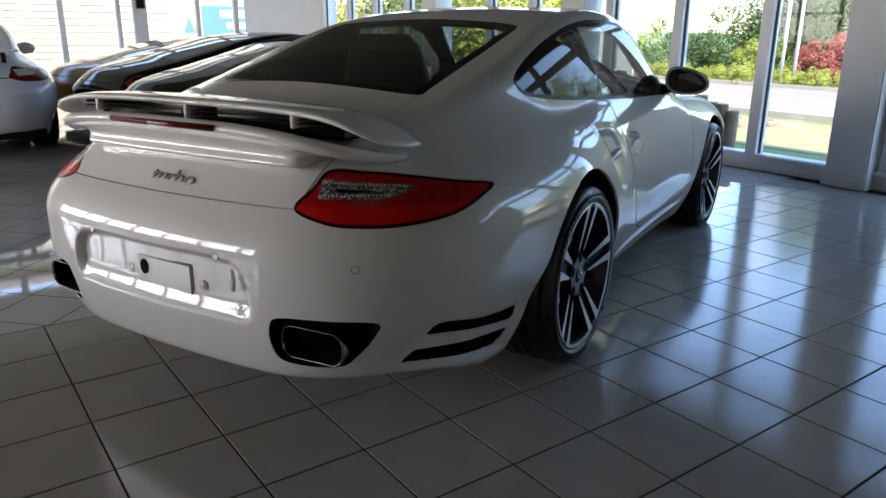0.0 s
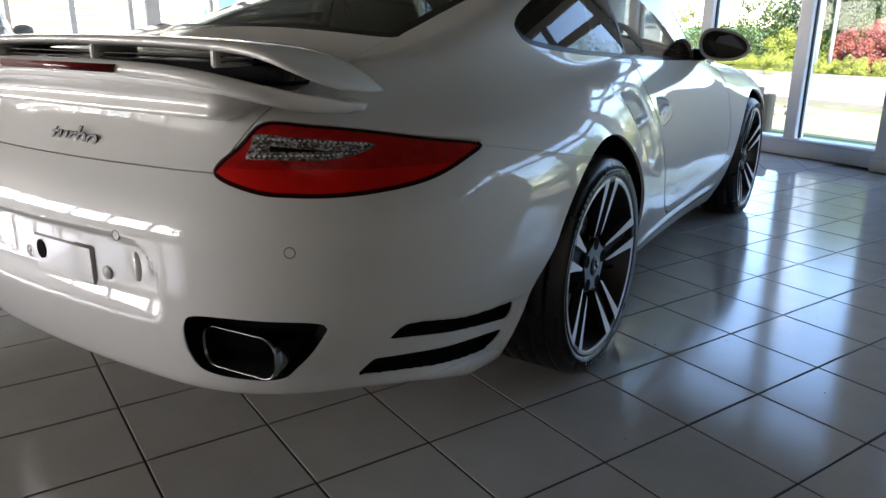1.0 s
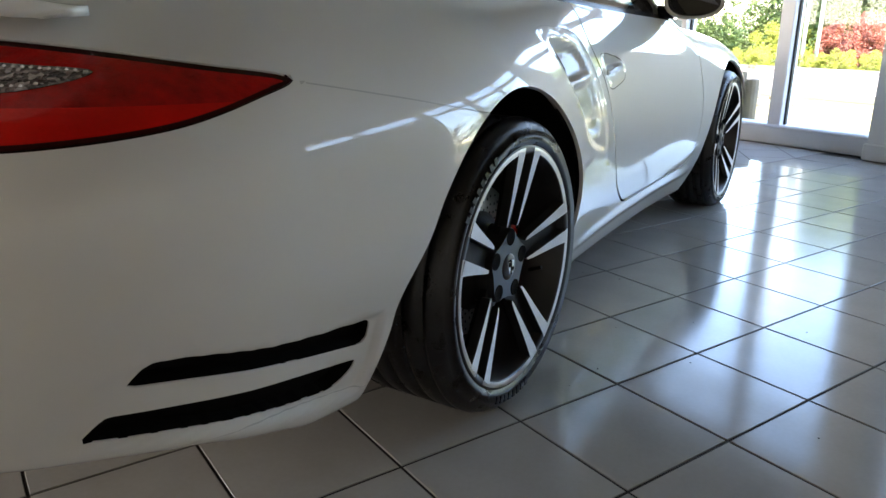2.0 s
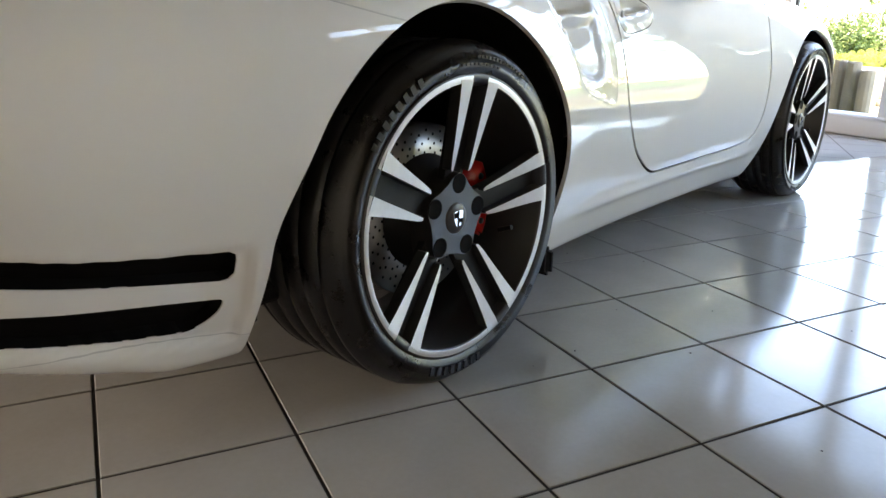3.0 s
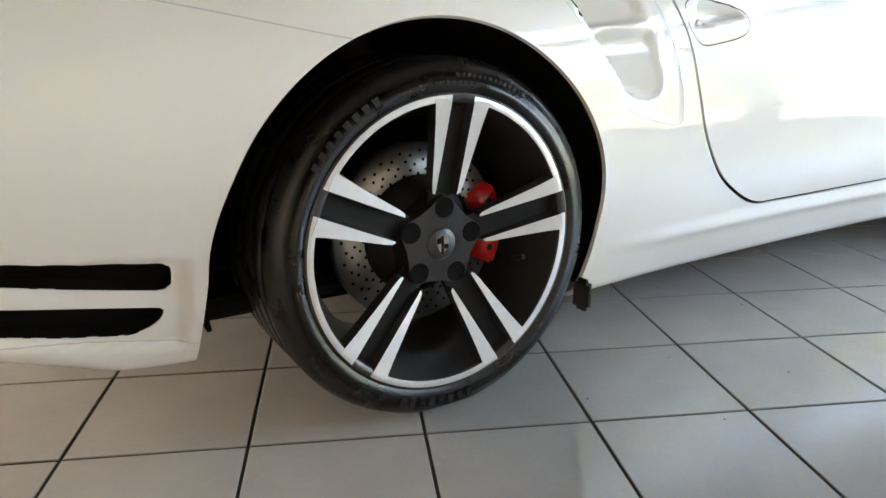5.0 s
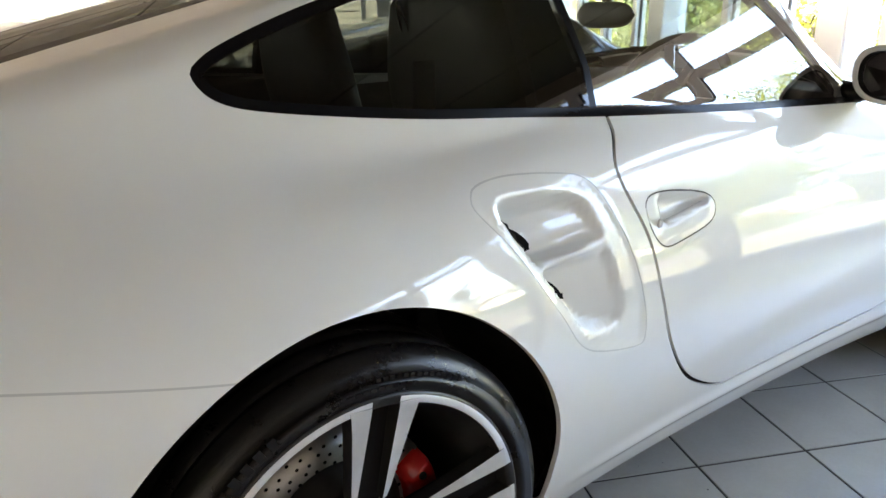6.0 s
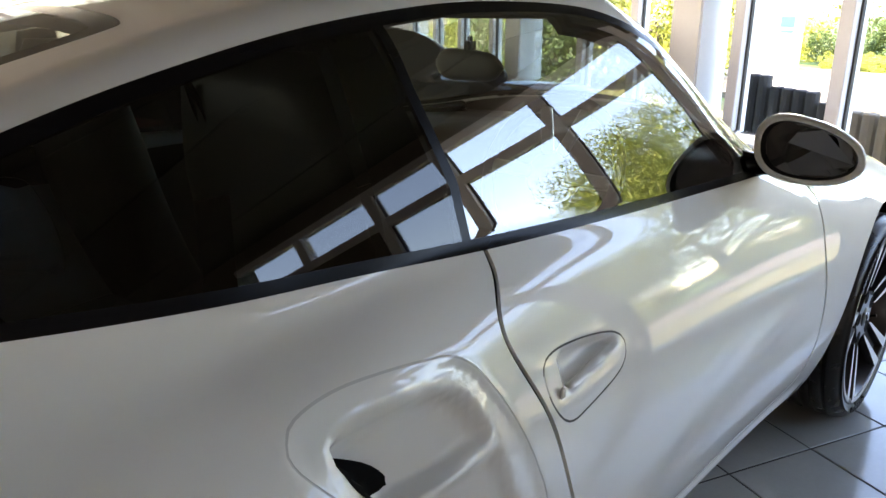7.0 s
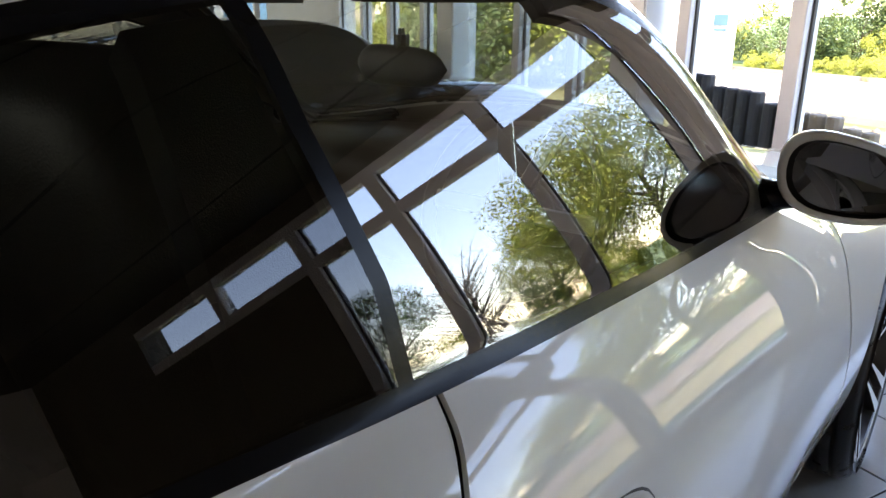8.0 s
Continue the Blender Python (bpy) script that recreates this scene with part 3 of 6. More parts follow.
class Skin:
    """The right half of the skin as polygons that can be split along the zero lines of fields."""

    def __init__(self, cols, rows):
        self.base, self.place, self.normal, self.quads = grid_skin(cols, rows)
        self.polys = []

    def cut(self, field, shift=0.0):
        g = FIELDS[field](self.base[:, 0], self.base[:, 1], self.base[:, 2]) - shift
        g = np.where(np.abs(g) < 1e-6, 1e-6, g)
        q = g[self.quads] > 0
        hit = q.any(1) & ~q.all(1)
        work = self.quads[hit].tolist()
        self.quads = self.quads[~hit]
        s = (g > 0).tolist()
        kept = []
        for p in self.polys:
            k = sum(s[i] for i in p)
            (work if 0 < k < len(p) else kept).append(p)
        made, rows, n = {}, [], len(self.base)
        for p in work:
            sides = ([], [])
            for i, j in zip(p, p[1:] + p[:1]):
                sides[s[i]].append(i)
                if s[i] != s[j]:
                    key = (min(i, j), max(i, j))
                    if key not in made:
                        made[key] = n + len(rows)
                        rows.append((key[0], key[1]))
                    sides[0].append(made[key])
                    sides[1].append(made[key])
            kept += [c for c in sides if len(c) > 2]
        self.polys = kept
        if rows:
            a, b = np.array(rows).T
            t = (g[a] / (g[a] - g[b]))[:, None]
            self.base = np.vstack([self.base, self.base[a] + t * (self.base[b] - self.base[a])])
            self.place = np.vstack([self.place, self.place[a] + t * (self.place[b] - self.place[a])])
            nn = self.normal[a] + t * (self.normal[b] - self.normal[a])
            self.normal = np.vstack([self.normal, nn / (np.linalg.norm(nn, axis=1, keepdims=True) + 1e-12)])

    def sort(self):
        """Give every polygon the name of the panel it belongs to."""
        faces = [tuple(f) for f in self.quads.tolist()] + [tuple(f) for f in self.polys]
        cen = np.array([self.base[list(f)].mean(0) for f in faces])
        x, y, z = cen.T
        d = {k: f(x, y, z) for k, f in FIELDS.items()}
        tag = np.full(len(faces), "body_side", dtype=object)

        def put(name, where):
            tag[where] = name
        put("front_wing", (y > 1.838) & (x > 0))
        put("bonnet", (d["bonnet"] < -0.002) & (y > 1.7) & (z > 0.5))
        put("roof", (d["roof_seam"] < 0) & (y > 0.2) & (y < 1.4) & (z > 1.1))
        put("side_sill", (d["sill_line"] < -0.002) & (y > 0.35) & (y < 2.0))
        put("rear_bumper", (d["bumper_top"] < -0.0013) & (y < -0.1))
        put("engine_lid", (d["lid_side"] < -0.002) & (d["bumper_top"] > 0.0013) & (y < -0.4))
        put("gap", (np.abs(d["bumper_top"]) < 0.0013) & (y < -0.1) & (corner(x, y) < 0.45))
        put("seam", (np.abs(d["bumper_top"]) < 0.0013) & (y < -0.1) & (corner(x, y) > 0.573))
        put("gap", (np.abs(d["lid_side"]) < 0.002) & (d["bumper_top"] > 0) & (y < -0.4))
        put("gap", (np.abs(d["bonnet"]) < 0.002) & (y > 1.85) & (z > 0.5))
        put("gap", (np.abs(d["wing_back"]) < 0.002) & (d["door"] > -0.3) & (z > 0.26) & (z < 0.88) & (d["bonnet"] > 0))
        put("door", d["door"] < -0.0041)
        put("gap", np.abs(d["door"]) < 0.0041)
        put("seam", (np.abs(d["ring"]) < 0.0012) & (y < 0.8))
        put("seam", (np.abs(d["handle"]) < 0.0016) & (y > 0.6) & (y < 1.0))
        put("duct", (np.minimum(d["duct_up"], d["duct_low"]) < 0) & (y > 0))
        put("seam", (np.abs(d["low_line"]) < 0.001) & (y < -0.39))
        put("vent", (d["vent_up"] < 0) & (x > 0.5))
        put("vent_low", (d["vent_low"] < 0) & (x > 0.5))
        put("pipe_hole", d["pipe"] < 0)
        put("gap", (np.abs(d["lamp"]) < 0.0012))
        put("lamp_edge", d["lamp"] < -0.0012)
        put("tail_lamp", d["lamp"] < -0.007)
        put("lamp_low", (d["lamp"] < -0.007) & (d["lamp_low"] < 0))
        put("lamp_clear", d["lamp_clear"] < 0)
        put("trim", (d["glass_line"] < 0))
        put("door_window", (d["glass_line"] < -0.016) & (d["pillar"] < -0.009))
        put("quarter_window", (d["glass_line"] < -0.016) & (d["pillar"] > 0.008))
        put("rear_trim", d["rear_glass"] < 0)
        put("rear_window", d["rear_glass"] < -0.035)
        put("screen_trim", d["screen"] < 0)
        put("windscreen", d["screen"] < -0.03)
        put("none", (d["arch_r"] < 0) & (z < 0.78))
        put("none", (d["arch_f"] < 0) & (z < 0.76))
        put("none", (z < 0.09))
        self.faces, self.tag = faces, tag

    def mesh(self, names, flange=0.0, sink=0.0, mirror=False, only=None):
        pick = [f for f, t in zip(self.faces, self.tag) if t in names and (only is None or only(self.base[list(f)].mean(0)))]
        used = sorted({i for f in pick for i in f})
        if not used:
            return None
        at = {i: k for k, i in enumerate(used)}
        v = self.place[used] - self.normal[used] * sink
        n = self.normal[used]
        polys = [[at[i] for i in f] for f in pick]
        if flange:
            count = {}
            for f in polys:
                for a, b in zip(f, f[1:] + f[:1]):
                    count.setdefault((min(a, b), max(a, b)), []).append((a, b))
            rim = [e[0] for e in count.values() if len(e) == 1]
            rim = [(a, b) for a, b in rim if min(v[a][0], v[b][0]) > 1e-4]
            if rim:
                a, b = np.array(rim).T
                wall = np.stack([v[b], v[a], v[a] - n[a] * flange, v[b] - n[b] * flange], 1)
                wn = np.cross(v[a] - v[b], n[a])
                wn /= np.linalg.norm(wn, axis=1, keepdims=True) + 1e-12
                k = len(v) + 4 * np.arange(len(rim))
                v = np.vstack([v, wall.reshape(-1, 3)])
                n = np.vstack([n, np.repeat(wn, 4, axis=0)])
                polys += [[i, i + 1, i + 2, i + 3] for i in k.tolist()]
        if mirror:
            v, n = v * (-1, 1, 1), n * (-1, 1, 1)
            polys = [p[::-1] for p in polys]
        return v, polys, n


def clean_poly(p, v):
    out = []
    for i in p:
        if not out or np.abs(v[i] - v[out[-1]]).max() > 1e-7:
            out.append(i)
    if len(out) > 1 and np.abs(v[out[0]] - v[out[-1]]).max() <= 1e-7:
        out.pop()
    return out


def skin_object(name, pieces, mat, parent, label=""):
    """One mesh of one or more pieces (each vertices, polygons, normals), smooth with the given normals."""
    vs, ns, ps, n = [], [], [], 0
    for piece in pieces:
        if piece is None:
            continue
        v, p, nn = piece
        for poly in p:
            c = clean_poly(poly, v)
            if len(c) > 2:
                ps.append([i + n for i in c])
        vs.append(v)
        ns.append(nn)
        n += len(v)
    if not vs:
        return None
    vs, ns = np.vstack(vs), np.vstack(ns)
    me = bpy.data.meshes.new(name)
    me.from_pydata(vs.tolist(), [], ps)
    # Faces wind outwards.
    flip = []
    for f in me.polygons:
        if f.normal.dot(Vector(ns[f.vertices[0]])) < 0:
            flip.append(f.index)
    if flip:
        fs = set(flip)
        ps = [list(f.vertices)[::-1] if f.index in fs else list(f.vertices) for f in me.polygons]
        bpy.data.meshes.remove(me)
        me = bpy.data.meshes.new(name)
        me.from_pydata(vs.tolist(), [], ps)
    me.polygons.foreach_set("use_smooth", [True] * len(me.polygons))
    me.normals_split_custom_set_from_vertices(ns.tolist())
    me.materials.append(mat)
    ob = new(name, me)
    ob.parent = parent
    if label:
        tagged(ob, label)
    return ob


car = tagged(new("sports_car"), "white sports coupe with rear wing and dark glass on tiles", "car")
skin = Skin(500, 215)
for field, shift in (("arch_r", 0), ("arch_f", 0), ("door", -0.0041), ("door", 0.0041), ("glass_line", 0), ("glass_line", -0.016), ("pillar", -0.009), ("pillar", 0.008),
                     ("ring", -0.0012), ("ring", 0.0012), ("handle", -0.0016), ("handle", 0.0016), ("duct_up", 0), ("duct_low", 0), ("low_line", -0.001), ("low_line", 0.001),
                     ("vent_up", 0), ("vent_low", 0), ("pipe", 0), ("lamp", -0.0012), ("lamp", 0.0012), ("lamp", -0.007), ("lamp_clear", 0), ("lamp_low", 0), ("rear_glass", 0), ("rear_glass", -0.035),
                     ("screen", 0), ("screen", -0.03), ("bumper_top", -0.0013), ("bumper_top", 0.0013), ("lid_side", -0.002), ("lid_side", 0.002),
                     ("bonnet", -0.002), ("bonnet", 0.002), ("roof_seam", 0), ("sill_line", -0.0015), ("sill_line", 0.0015), ("wing_back", -0.002), ("wing_back", 0.002)):
    skin.cut(field, shift)
skin.sort()


def both(names, flange=0.010, sink=0.0, only=None):
    return [skin.mesh(names, flange, sink, False, only), skin.mesh(names, flange, sink, True, only)]


roof_panel = skin_object("roof", both({"roof"}), PAINT, car)
engine_lid = skin_object("engine_lid", both({"engine_lid"}), PAINT, car)
bumper = skin_object("rear_bumper", both({"rear_bumper"}, 0.003), PAINT, car)
skin_object("bonnet", both({"bonnet"}), PAINT, car)
skin_object("rear_window_trim", both({"rear_trim"}, 0.004), GLOSS_BLACK, car, "black printed glass border")
skin_object("rear_window", both({"rear_window"}, 0), CAR_GLASS, car, "dark tinted rear glass")
skin_object("windscreen_trim", both({"screen_trim"}, 0.004), GLOSS_BLACK, car)
skin_object("windscreen", both({"windscreen"}, 0), CLEAR_GLASS, car, "clear front glass")
doors, lenses = [], []
for mirror in (False, True):
    one = lambda names, flange=0.010, sink=0.0, only=None: [skin.mesh(names, flange, sink, mirror, only)]
    skin_object("rear_quarter_panel", one({"body_side"}), PAINT, car)
    skin_object("front_wing", one({"front_wing"}), PAINT, car)
    skin_object("side_sill", one({"side_sill"}), PAINT, car)
    door = skin_object("door", one({"door"}), PAINT, car)
    doors.append(door)
    skin_object("door_window", one({"door_window"}, 0), SIDE_GLASS, door, "clear side glass")
    skin_object("quarter_window", one({"quarter_window"}, 0), QUARTER_GLASS, car, "dark tinted side glass")
    skin_object("window_trim", one({"trim"}, 0.006), GLOSS_BLACK, car, "black window surround")
    lamp = skin_object("tail_lamp", one({"tail_lamp"}, 0.0), LAMP_RED_DEEP, car, "red tail lamp lens")
    skin_object("lower_lens", one({"lamp_low"}, 0.0), LAMP_RED, lamp, "bright red lower lens")
    skin_object("lamp_edge", one({"lamp_edge"}, 0.012), LAMP_DARK, lamp, "near-black lens border")
    lens = skin_object("clear_lens", one({"lamp_clear"}, 0.0, -0.001), LAMP_CLEAR_MAT, lamp, "clear ribbed reversing lens")
    lenses.append(lens)
    skin_object("panel_gap", one({"gap"}, 0, 0.006), SEAM_BLACK, car)
    for seam_name, where in (("intake_seam", lambda c: c[1] > 0 and c[1] < 0.66 and c[2] > 0.4), ("handle_seam", lambda c: c[1] >= 0.66), ("bumper_seam", lambda c: c[1] < 0 and c[2] > 0.5), ("lower_bumper_seam", lambda c: c[1] < 0 and c[2] < 0.5)):
        skin_object(seam_name, one({"seam"}, 0, 0.0004, where), SEAM_DARK if seam_name == "handle_seam" else SEAM_GREY, car)
    # Black patches on the scoop stand in for shade inside its openings.
    for upper in (True, False):
        skin_object("intake_shade", one({"duct"}, 0, -0.0008, lambda c: (c[2] > 0.71) == upper), SEAM_BLACK, car, "black patch for the shade inside the intake")
    skin_object("air_outlet", one({"vent"}, -0.029, 0.030), SEAM_BLACK, bumper, "black bumper slot")
    skin_object("air_outlet", one({"vent_low"}, -0.029, 0.030), SEAM_BLACK, bumper, "black bumper slot")
    skin_object("exhaust_surround", one({"pipe_hole"}, -0.049, 0.05), SEAM_BLACK, bumper, "black exhaust cut-out")
# CAR-2
# ---------------------------------------------------------------- wheels, brakes and wheel wells
def rear_y(x, z):
    """Where the rear skin lies at a place across and up."""
    ys = np.linspace(-1.25, -0.6, 1400)
    inside = body_field(np.full_like(ys, x), ys, np.full_like(ys, z)) < 0
    return float(ys[np.argmax(inside)])


def side_x(y, z):
    xs = np.linspace(1.0, 0.4, 1400)
    inside = body_field(xs, np.full_like(xs, y), np.full_like(xs, z)) < 0
    return float(xs[np.argmax(inside)])


def lathe(profile, segs=72, closed=False):
    """Turn (radius, along) pairs about the x axis: vertices and faces."""
    n = len(profile)
    ang = np.arange(segs) * 2 * math.pi / segs
    v = [(a, r * math.cos(t), r * math.sin(t)) for t in ang for r, a in profile]
    f = []
    for i in range(segs):
        j = (i + 1) % segs
        for k in range(n if closed else n - 1):
            k2 = (k + 1) % n
            f.append((i * n + k, i * n + k2, j * n + k2, j * n + k))
    return v, f


def lathe_object(name, profile, mat, parent, segs=72, closed=False, label="", m=None):
    v, f = lathe(profile, segs, closed)
    if m is not None:
        v = [m @ Vector(p) for p in v]
    ob = mesh_object(name, v, f, mat, parent, label, smooth=True)
    return ob


def slab(points, x0, x1, taper=0.0):
    """A prism from an outline in (y, z) between two x planes; the outer face shrinks by the taper."""
    bm = bmesh.new()
    c = Vector((sum(p[0] for p in points) / len(points), sum(p[1] for p in points) / len(points)))
    lo = [bm.verts.new((x0, p[0], p[1])) for p in points]
    hi = [bm.verts.new((x1, c.x + (p[0] - c.x) * (1 - taper), c.y + (p[1] - c.y) * (1 - taper))) for p in points]
    n = len(points)
    for i in range(n):
        bm.faces.new((lo[i], lo[(i + 1) % n], hi[(i + 1) % n], hi[i]))
    bm.faces.new(hi)
    bm.faces.new(lo[::-1])
    bmesh.ops.recalc_face_normals(bm, faces=bm.faces)
    return bm


def polar(r, deg):
    return (r * math.cos(radians(deg)), r * math.sin(radians(deg)))


def build_wheel(y, radius, face, width, turn, side, disc_r):
    """Tyre, rim with five twin spokes, brake disc and caliper at one corner; face: the x of the tyre's outer wall."""
    cz = radius - 0.010
    m = Matrix.Translation((face * side, y, cz)) @ (Matrix.Identity(4) if side > 0 else Matrix.Rotation(math.pi, 4, "Z"))
    R, w = radius, width
    rim_r = 0.2730
    tread = [(rim_r - 0.006, -0.016), (rim_r + 0.004, -0.008), (rim_r + 0.012, -0.004), (rim_r + 0.030, 0.0), (R - 0.035, -0.002), (R - 0.018, -0.009), (R - 0.007, -0.020), (R - 0.002, -0.034)]
    for g in range(5):
        a = -0.05 - g * (w - 0.10) / 4
        tread += [(R, a + 0.012), (R, a + 0.004), (R - 0.006, a + 0.003), (R - 0.006, a - 0.003), (R, a - 0.004)]
    tread += [(R - 0.004, -w + 0.03), (R - 0.02, -w + 0.012), (rim_r + 0.03, -w), (rim_r - 0.006, -w + 0.016)]
    tyre = lathe_object("tyre", tread, RUBBER, car, 96, False, "black road tyre with raised sidewall lettering", m)
    for v in tyre.data.vertices:
        # Flattened where it stands on the floor.
        v.co.z = max(v.co.z, 0.0015)
    # Raised marks round the sidewall, too worn to read, as plain bars.
    bm = bmesh.new()
    for start, count, stepd, r, hgt, lenf in ((118, 8, 4.0, R - 0.036, 0.017, 0.55), (60, 14, 2.1, R - 0.030, 0.006, 0.6), (75, 10, 2.3, R - 0.043, 0.005, 0.7), (250, 8, 4.0, R - 0.036, 0.017, 0.55)):
        for k in range(count):
            mid = start + k * stepd
            a0, a1 = mid - stepd * lenf / 2, mid + stepd * lenf / 2
            q = [(polar(r - hgt / 2, a0)), polar(r + hgt / 2, a0), polar(r + hgt / 2, a1), polar(r - hgt / 2, a1)]
            vs = [bm.verts.new((dx, p[0], p[1])) for dx in (-0.002, 0.0012) for p in q]
            bm.faces.new(vs[4:])
            for i in range(4):
                bm.faces.new((vs[i], vs[(i + 1) % 4], vs[4 + (i + 1) % 4], vs[4 + i]))
    bmesh.ops.transform(bm, matrix=m, verts=bm.verts)
    bmesh.ops.recalc_face_normals(bm, faces=bm.faces)
    tagged(part("sidewall_mark", bm, RUBBER_MARK, tyre), kind="stuff")
    # Rim: barrel, lip and hub.
    lip = [(rim_r + 0.003, -0.014), (rim_r + 0.003, -0.007), (rim_r - 0.001, -0.005), (0.2590, -0.007), (0.2570, -0.012), (0.250, -0.040), (0.236, -0.075), (0.226, -0.12), (0.225, -0.20), (0.235, -w + 0.03), (rim_r, -w + 0.012)]
    rim = lathe_object("rim", lip, RIM_DARK, car, 96, False, "two-tone alloy rim, dark grey with bright faces", m)
    # Bright ring, broken between the twin spokes.
    for k in range(5):
        bm = bmesh.new()
        a0, a1 = turn + 72 * k + 4.9, turn + 72 * k + 67.1
        n = 14
        vs = []
        for i in range(n + 1):
            a = a0 + (a1 - a0) * i / n
            for r, dx in ((0.2590, -0.0065), (0.2705, -0.0045), (0.2730, -0.0075)):
                p = polar(r, a)
                vs.append(bm.verts.new((dx, p[0], p[1])))
        for i in range(n):
            for c in range(2):
                bm.faces.new((vs[i * 3 + c], vs[i * 3 + c + 1], vs[i * 3 + 4 + c], vs[i * 3 + 3 + c]))
        bmesh.ops.transform(bm, matrix=m, verts=bm.verts)
        bmesh.ops.recalc_face_normals(bm, faces=bm.faces)
        part("lip_face", bm, RIM_BRIGHT, rim, "bright machined edge", smooth=True)
    # Hub with lobes and bolt holes.
    hub_face = -0.034
    outline = []
    for i in range(100):
        a = i * 3.6
        lobe = 0.5 + 0.5 * math.cos(radians(5 * (a - turn)))
        outline.append(polar(0.076 + 0.018 * lobe ** 1.5, a))
    bm = slab(outline, hub_face - 0.05, hub_face, 0.06)
    bmesh.ops.transform(bm, matrix=m, verts=bm.verts)
    part("hub", bm, RIM_DARK, rim)
    cap = [(0.0, hub_face + 0.0065), (0.012, hub_face + 0.006), (0.026, hub_face + 0.004), (0.0305, hub_face + 0.001), (0.031, hub_face - 0.004)]
    lathe_object("centre_cap", cap, RIM_DARK, rim, 40, False, "grey centre cap with silver crest", m)
    bm = slab([(-0.014, 0.015), (0.0, 0.018), (0.014, 0.015), (0.013, 0.0), (0.007, -0.013), (0.0, -0.019), (-0.007, -0.013), (-0.013, 0.0)], hub_face + 0.005, hub_face + 0.0075, 0.05)
    bmesh.ops.transform(bm, matrix=m, verts=bm.verts)
    part("crest", bm, CHROME, rim, "plain silver crest")
    for q in ((-0.012, -0.004, 0.002, 0.013), (0.003, 0.011, -0.008, 0.0), (-0.003, 0.0015, -0.017, 0.016)):
        bm = box_bm(hub_face + 0.0074, hub_face + 0.0082, q[0], q[1], q[2], q[3])
        bmesh.ops.transform(bm, matrix=m, verts=bm.verts)
        part("crest_band", bm, SEAM_BLACK, rim)
    for k in range(5):
        a = turn + 72 * k
        c = polar(0.0680, a)
        mm = m @ Matrix.Translation((hub_face, c[0], c[1]))
        lathe_object("bolt_hole", [(0.0, 0.0012), (0.0185, 0.0012), (0.0192, 0.0014), (0.0200, -0.002)], SEAM_BLACK, rim, 24, False, "", mm)
        # Dark web behind each twin spoke.
        web = [polar(0.07, a - 22), polar(0.07, a + 22), polar(0.259, a + 7.6), polar(0.259, a - 7.6)]
        bm = bmesh.new()
        lo = [bm.verts.new((dx, *p)) for p, dx in zip(web, (-0.068, -0.068, -0.045, -0.045))]
        hi = [bm.verts.new((dx, *p)) for p, dx in zip(web, (-0.052, -0.052, -0.028, -0.028))]
        for i in range(4):
            bm.faces.new((lo[i], lo[(i + 1) % 4], hi[(i + 1) % 4], hi[i]))
        bm.faces.new(hi)
        bm.faces.new(lo[::-1])
        bmesh.ops.recalc_face_normals(bm, faces=bm.faces)
        bmesh.ops.transform(bm, matrix=m, verts=bm.verts)
        part("spoke_web", bm, BLACK, rim)
        for sgn in (-1, 1):
            # One blade: narrow and rounded at the hub, wide at the lip.
            rows = ((0.092, 0.0016, -0.0335), (0.096, 0.0034, -0.0320), (0.112, 0.0052, -0.0290), (0.162, 0.0085, -0.0205), (0.22, 0.0128, -0.0110), (0.250, 0.0156, -0.0062), (0.2610, 0.0172, -0.0048))
            bm = bmesh.new()
            rings = []
            ax, tx = Vector(polar(1.0, a)), Vector(polar(1.0, a + 90))
            for r, half, dx in rows:
                p = ax * r + tx * sgn * (0.0228 + half)
                t = tx
                ring = []
                for q, d in ((-1.25, -0.022), (-1.0, 0.0), (1.0, 0.0), (1.25, -0.022)):
                    ring.append(bm.verts.new((dx + d, p.x + t.x * half * q, p.y + t.y * half * q)))
                rings.append(ring)
            bright, dark = [], []
            for r0, r1 in zip(rings[:-1], rings[1:]):
                for c in range(3):
                    fc = bm.faces.new((r0[c], r0[c + 1], r1[c + 1], r1[c]))
                    (bright if c == 1 else dark).append(fc)
            bm.faces.new(rings[0])
            bm.faces.new(rings[-1][::-1])
            bmesh.ops.recalc_face_normals(bm, faces=bm.faces)
            for fc in bm.faces:
                fc.material_index = 1
            for fc in bright:
                fc.material_index = 0
            bmesh.ops.transform(bm, matrix=m, verts=bm.verts)
            sp = part("spoke", bm, RIM_BRIGHT, rim, "bright machined spoke")
            sp.data.materials.append(RIM_DARK)
    # Valve.
    bm = bmesh.new()
    p = polar(0.205, -18 if side > 0 else 198)
    bmesh.ops.create_cone(bm, cap_ends=True, segments=12, radius1=0.006, radius2=0.005, depth=0.035, matrix=m @ Matrix.Translation((-0.055, p[0], p[1])) @ Matrix.Rotation(radians(70), 4, "Y"))
    part("valve", bm, BLACK, rim)
    # Disc with drilled holes, bell, caliper.
    dx = -0.118
    prof = [(0.112, dx - 0.03), (disc_r, dx - 0.03), (disc_r, dx), (0.114, dx)]
    disc = lathe_object("brake_disc", prof, DISC, car, 96, False, "grey drilled steel brake disc", m)
    lathe_object("disc_bell", [(0.116, dx - 0.03), (0.116, dx + 0.001), (0.108, dx + 0.004), (0.096, dx + 0.03), (0.06, dx + 0.034), (0.0, dx + 0.034)], BLACK, disc, 48, False, "black disc bell", m)
    bm = bmesh.new()
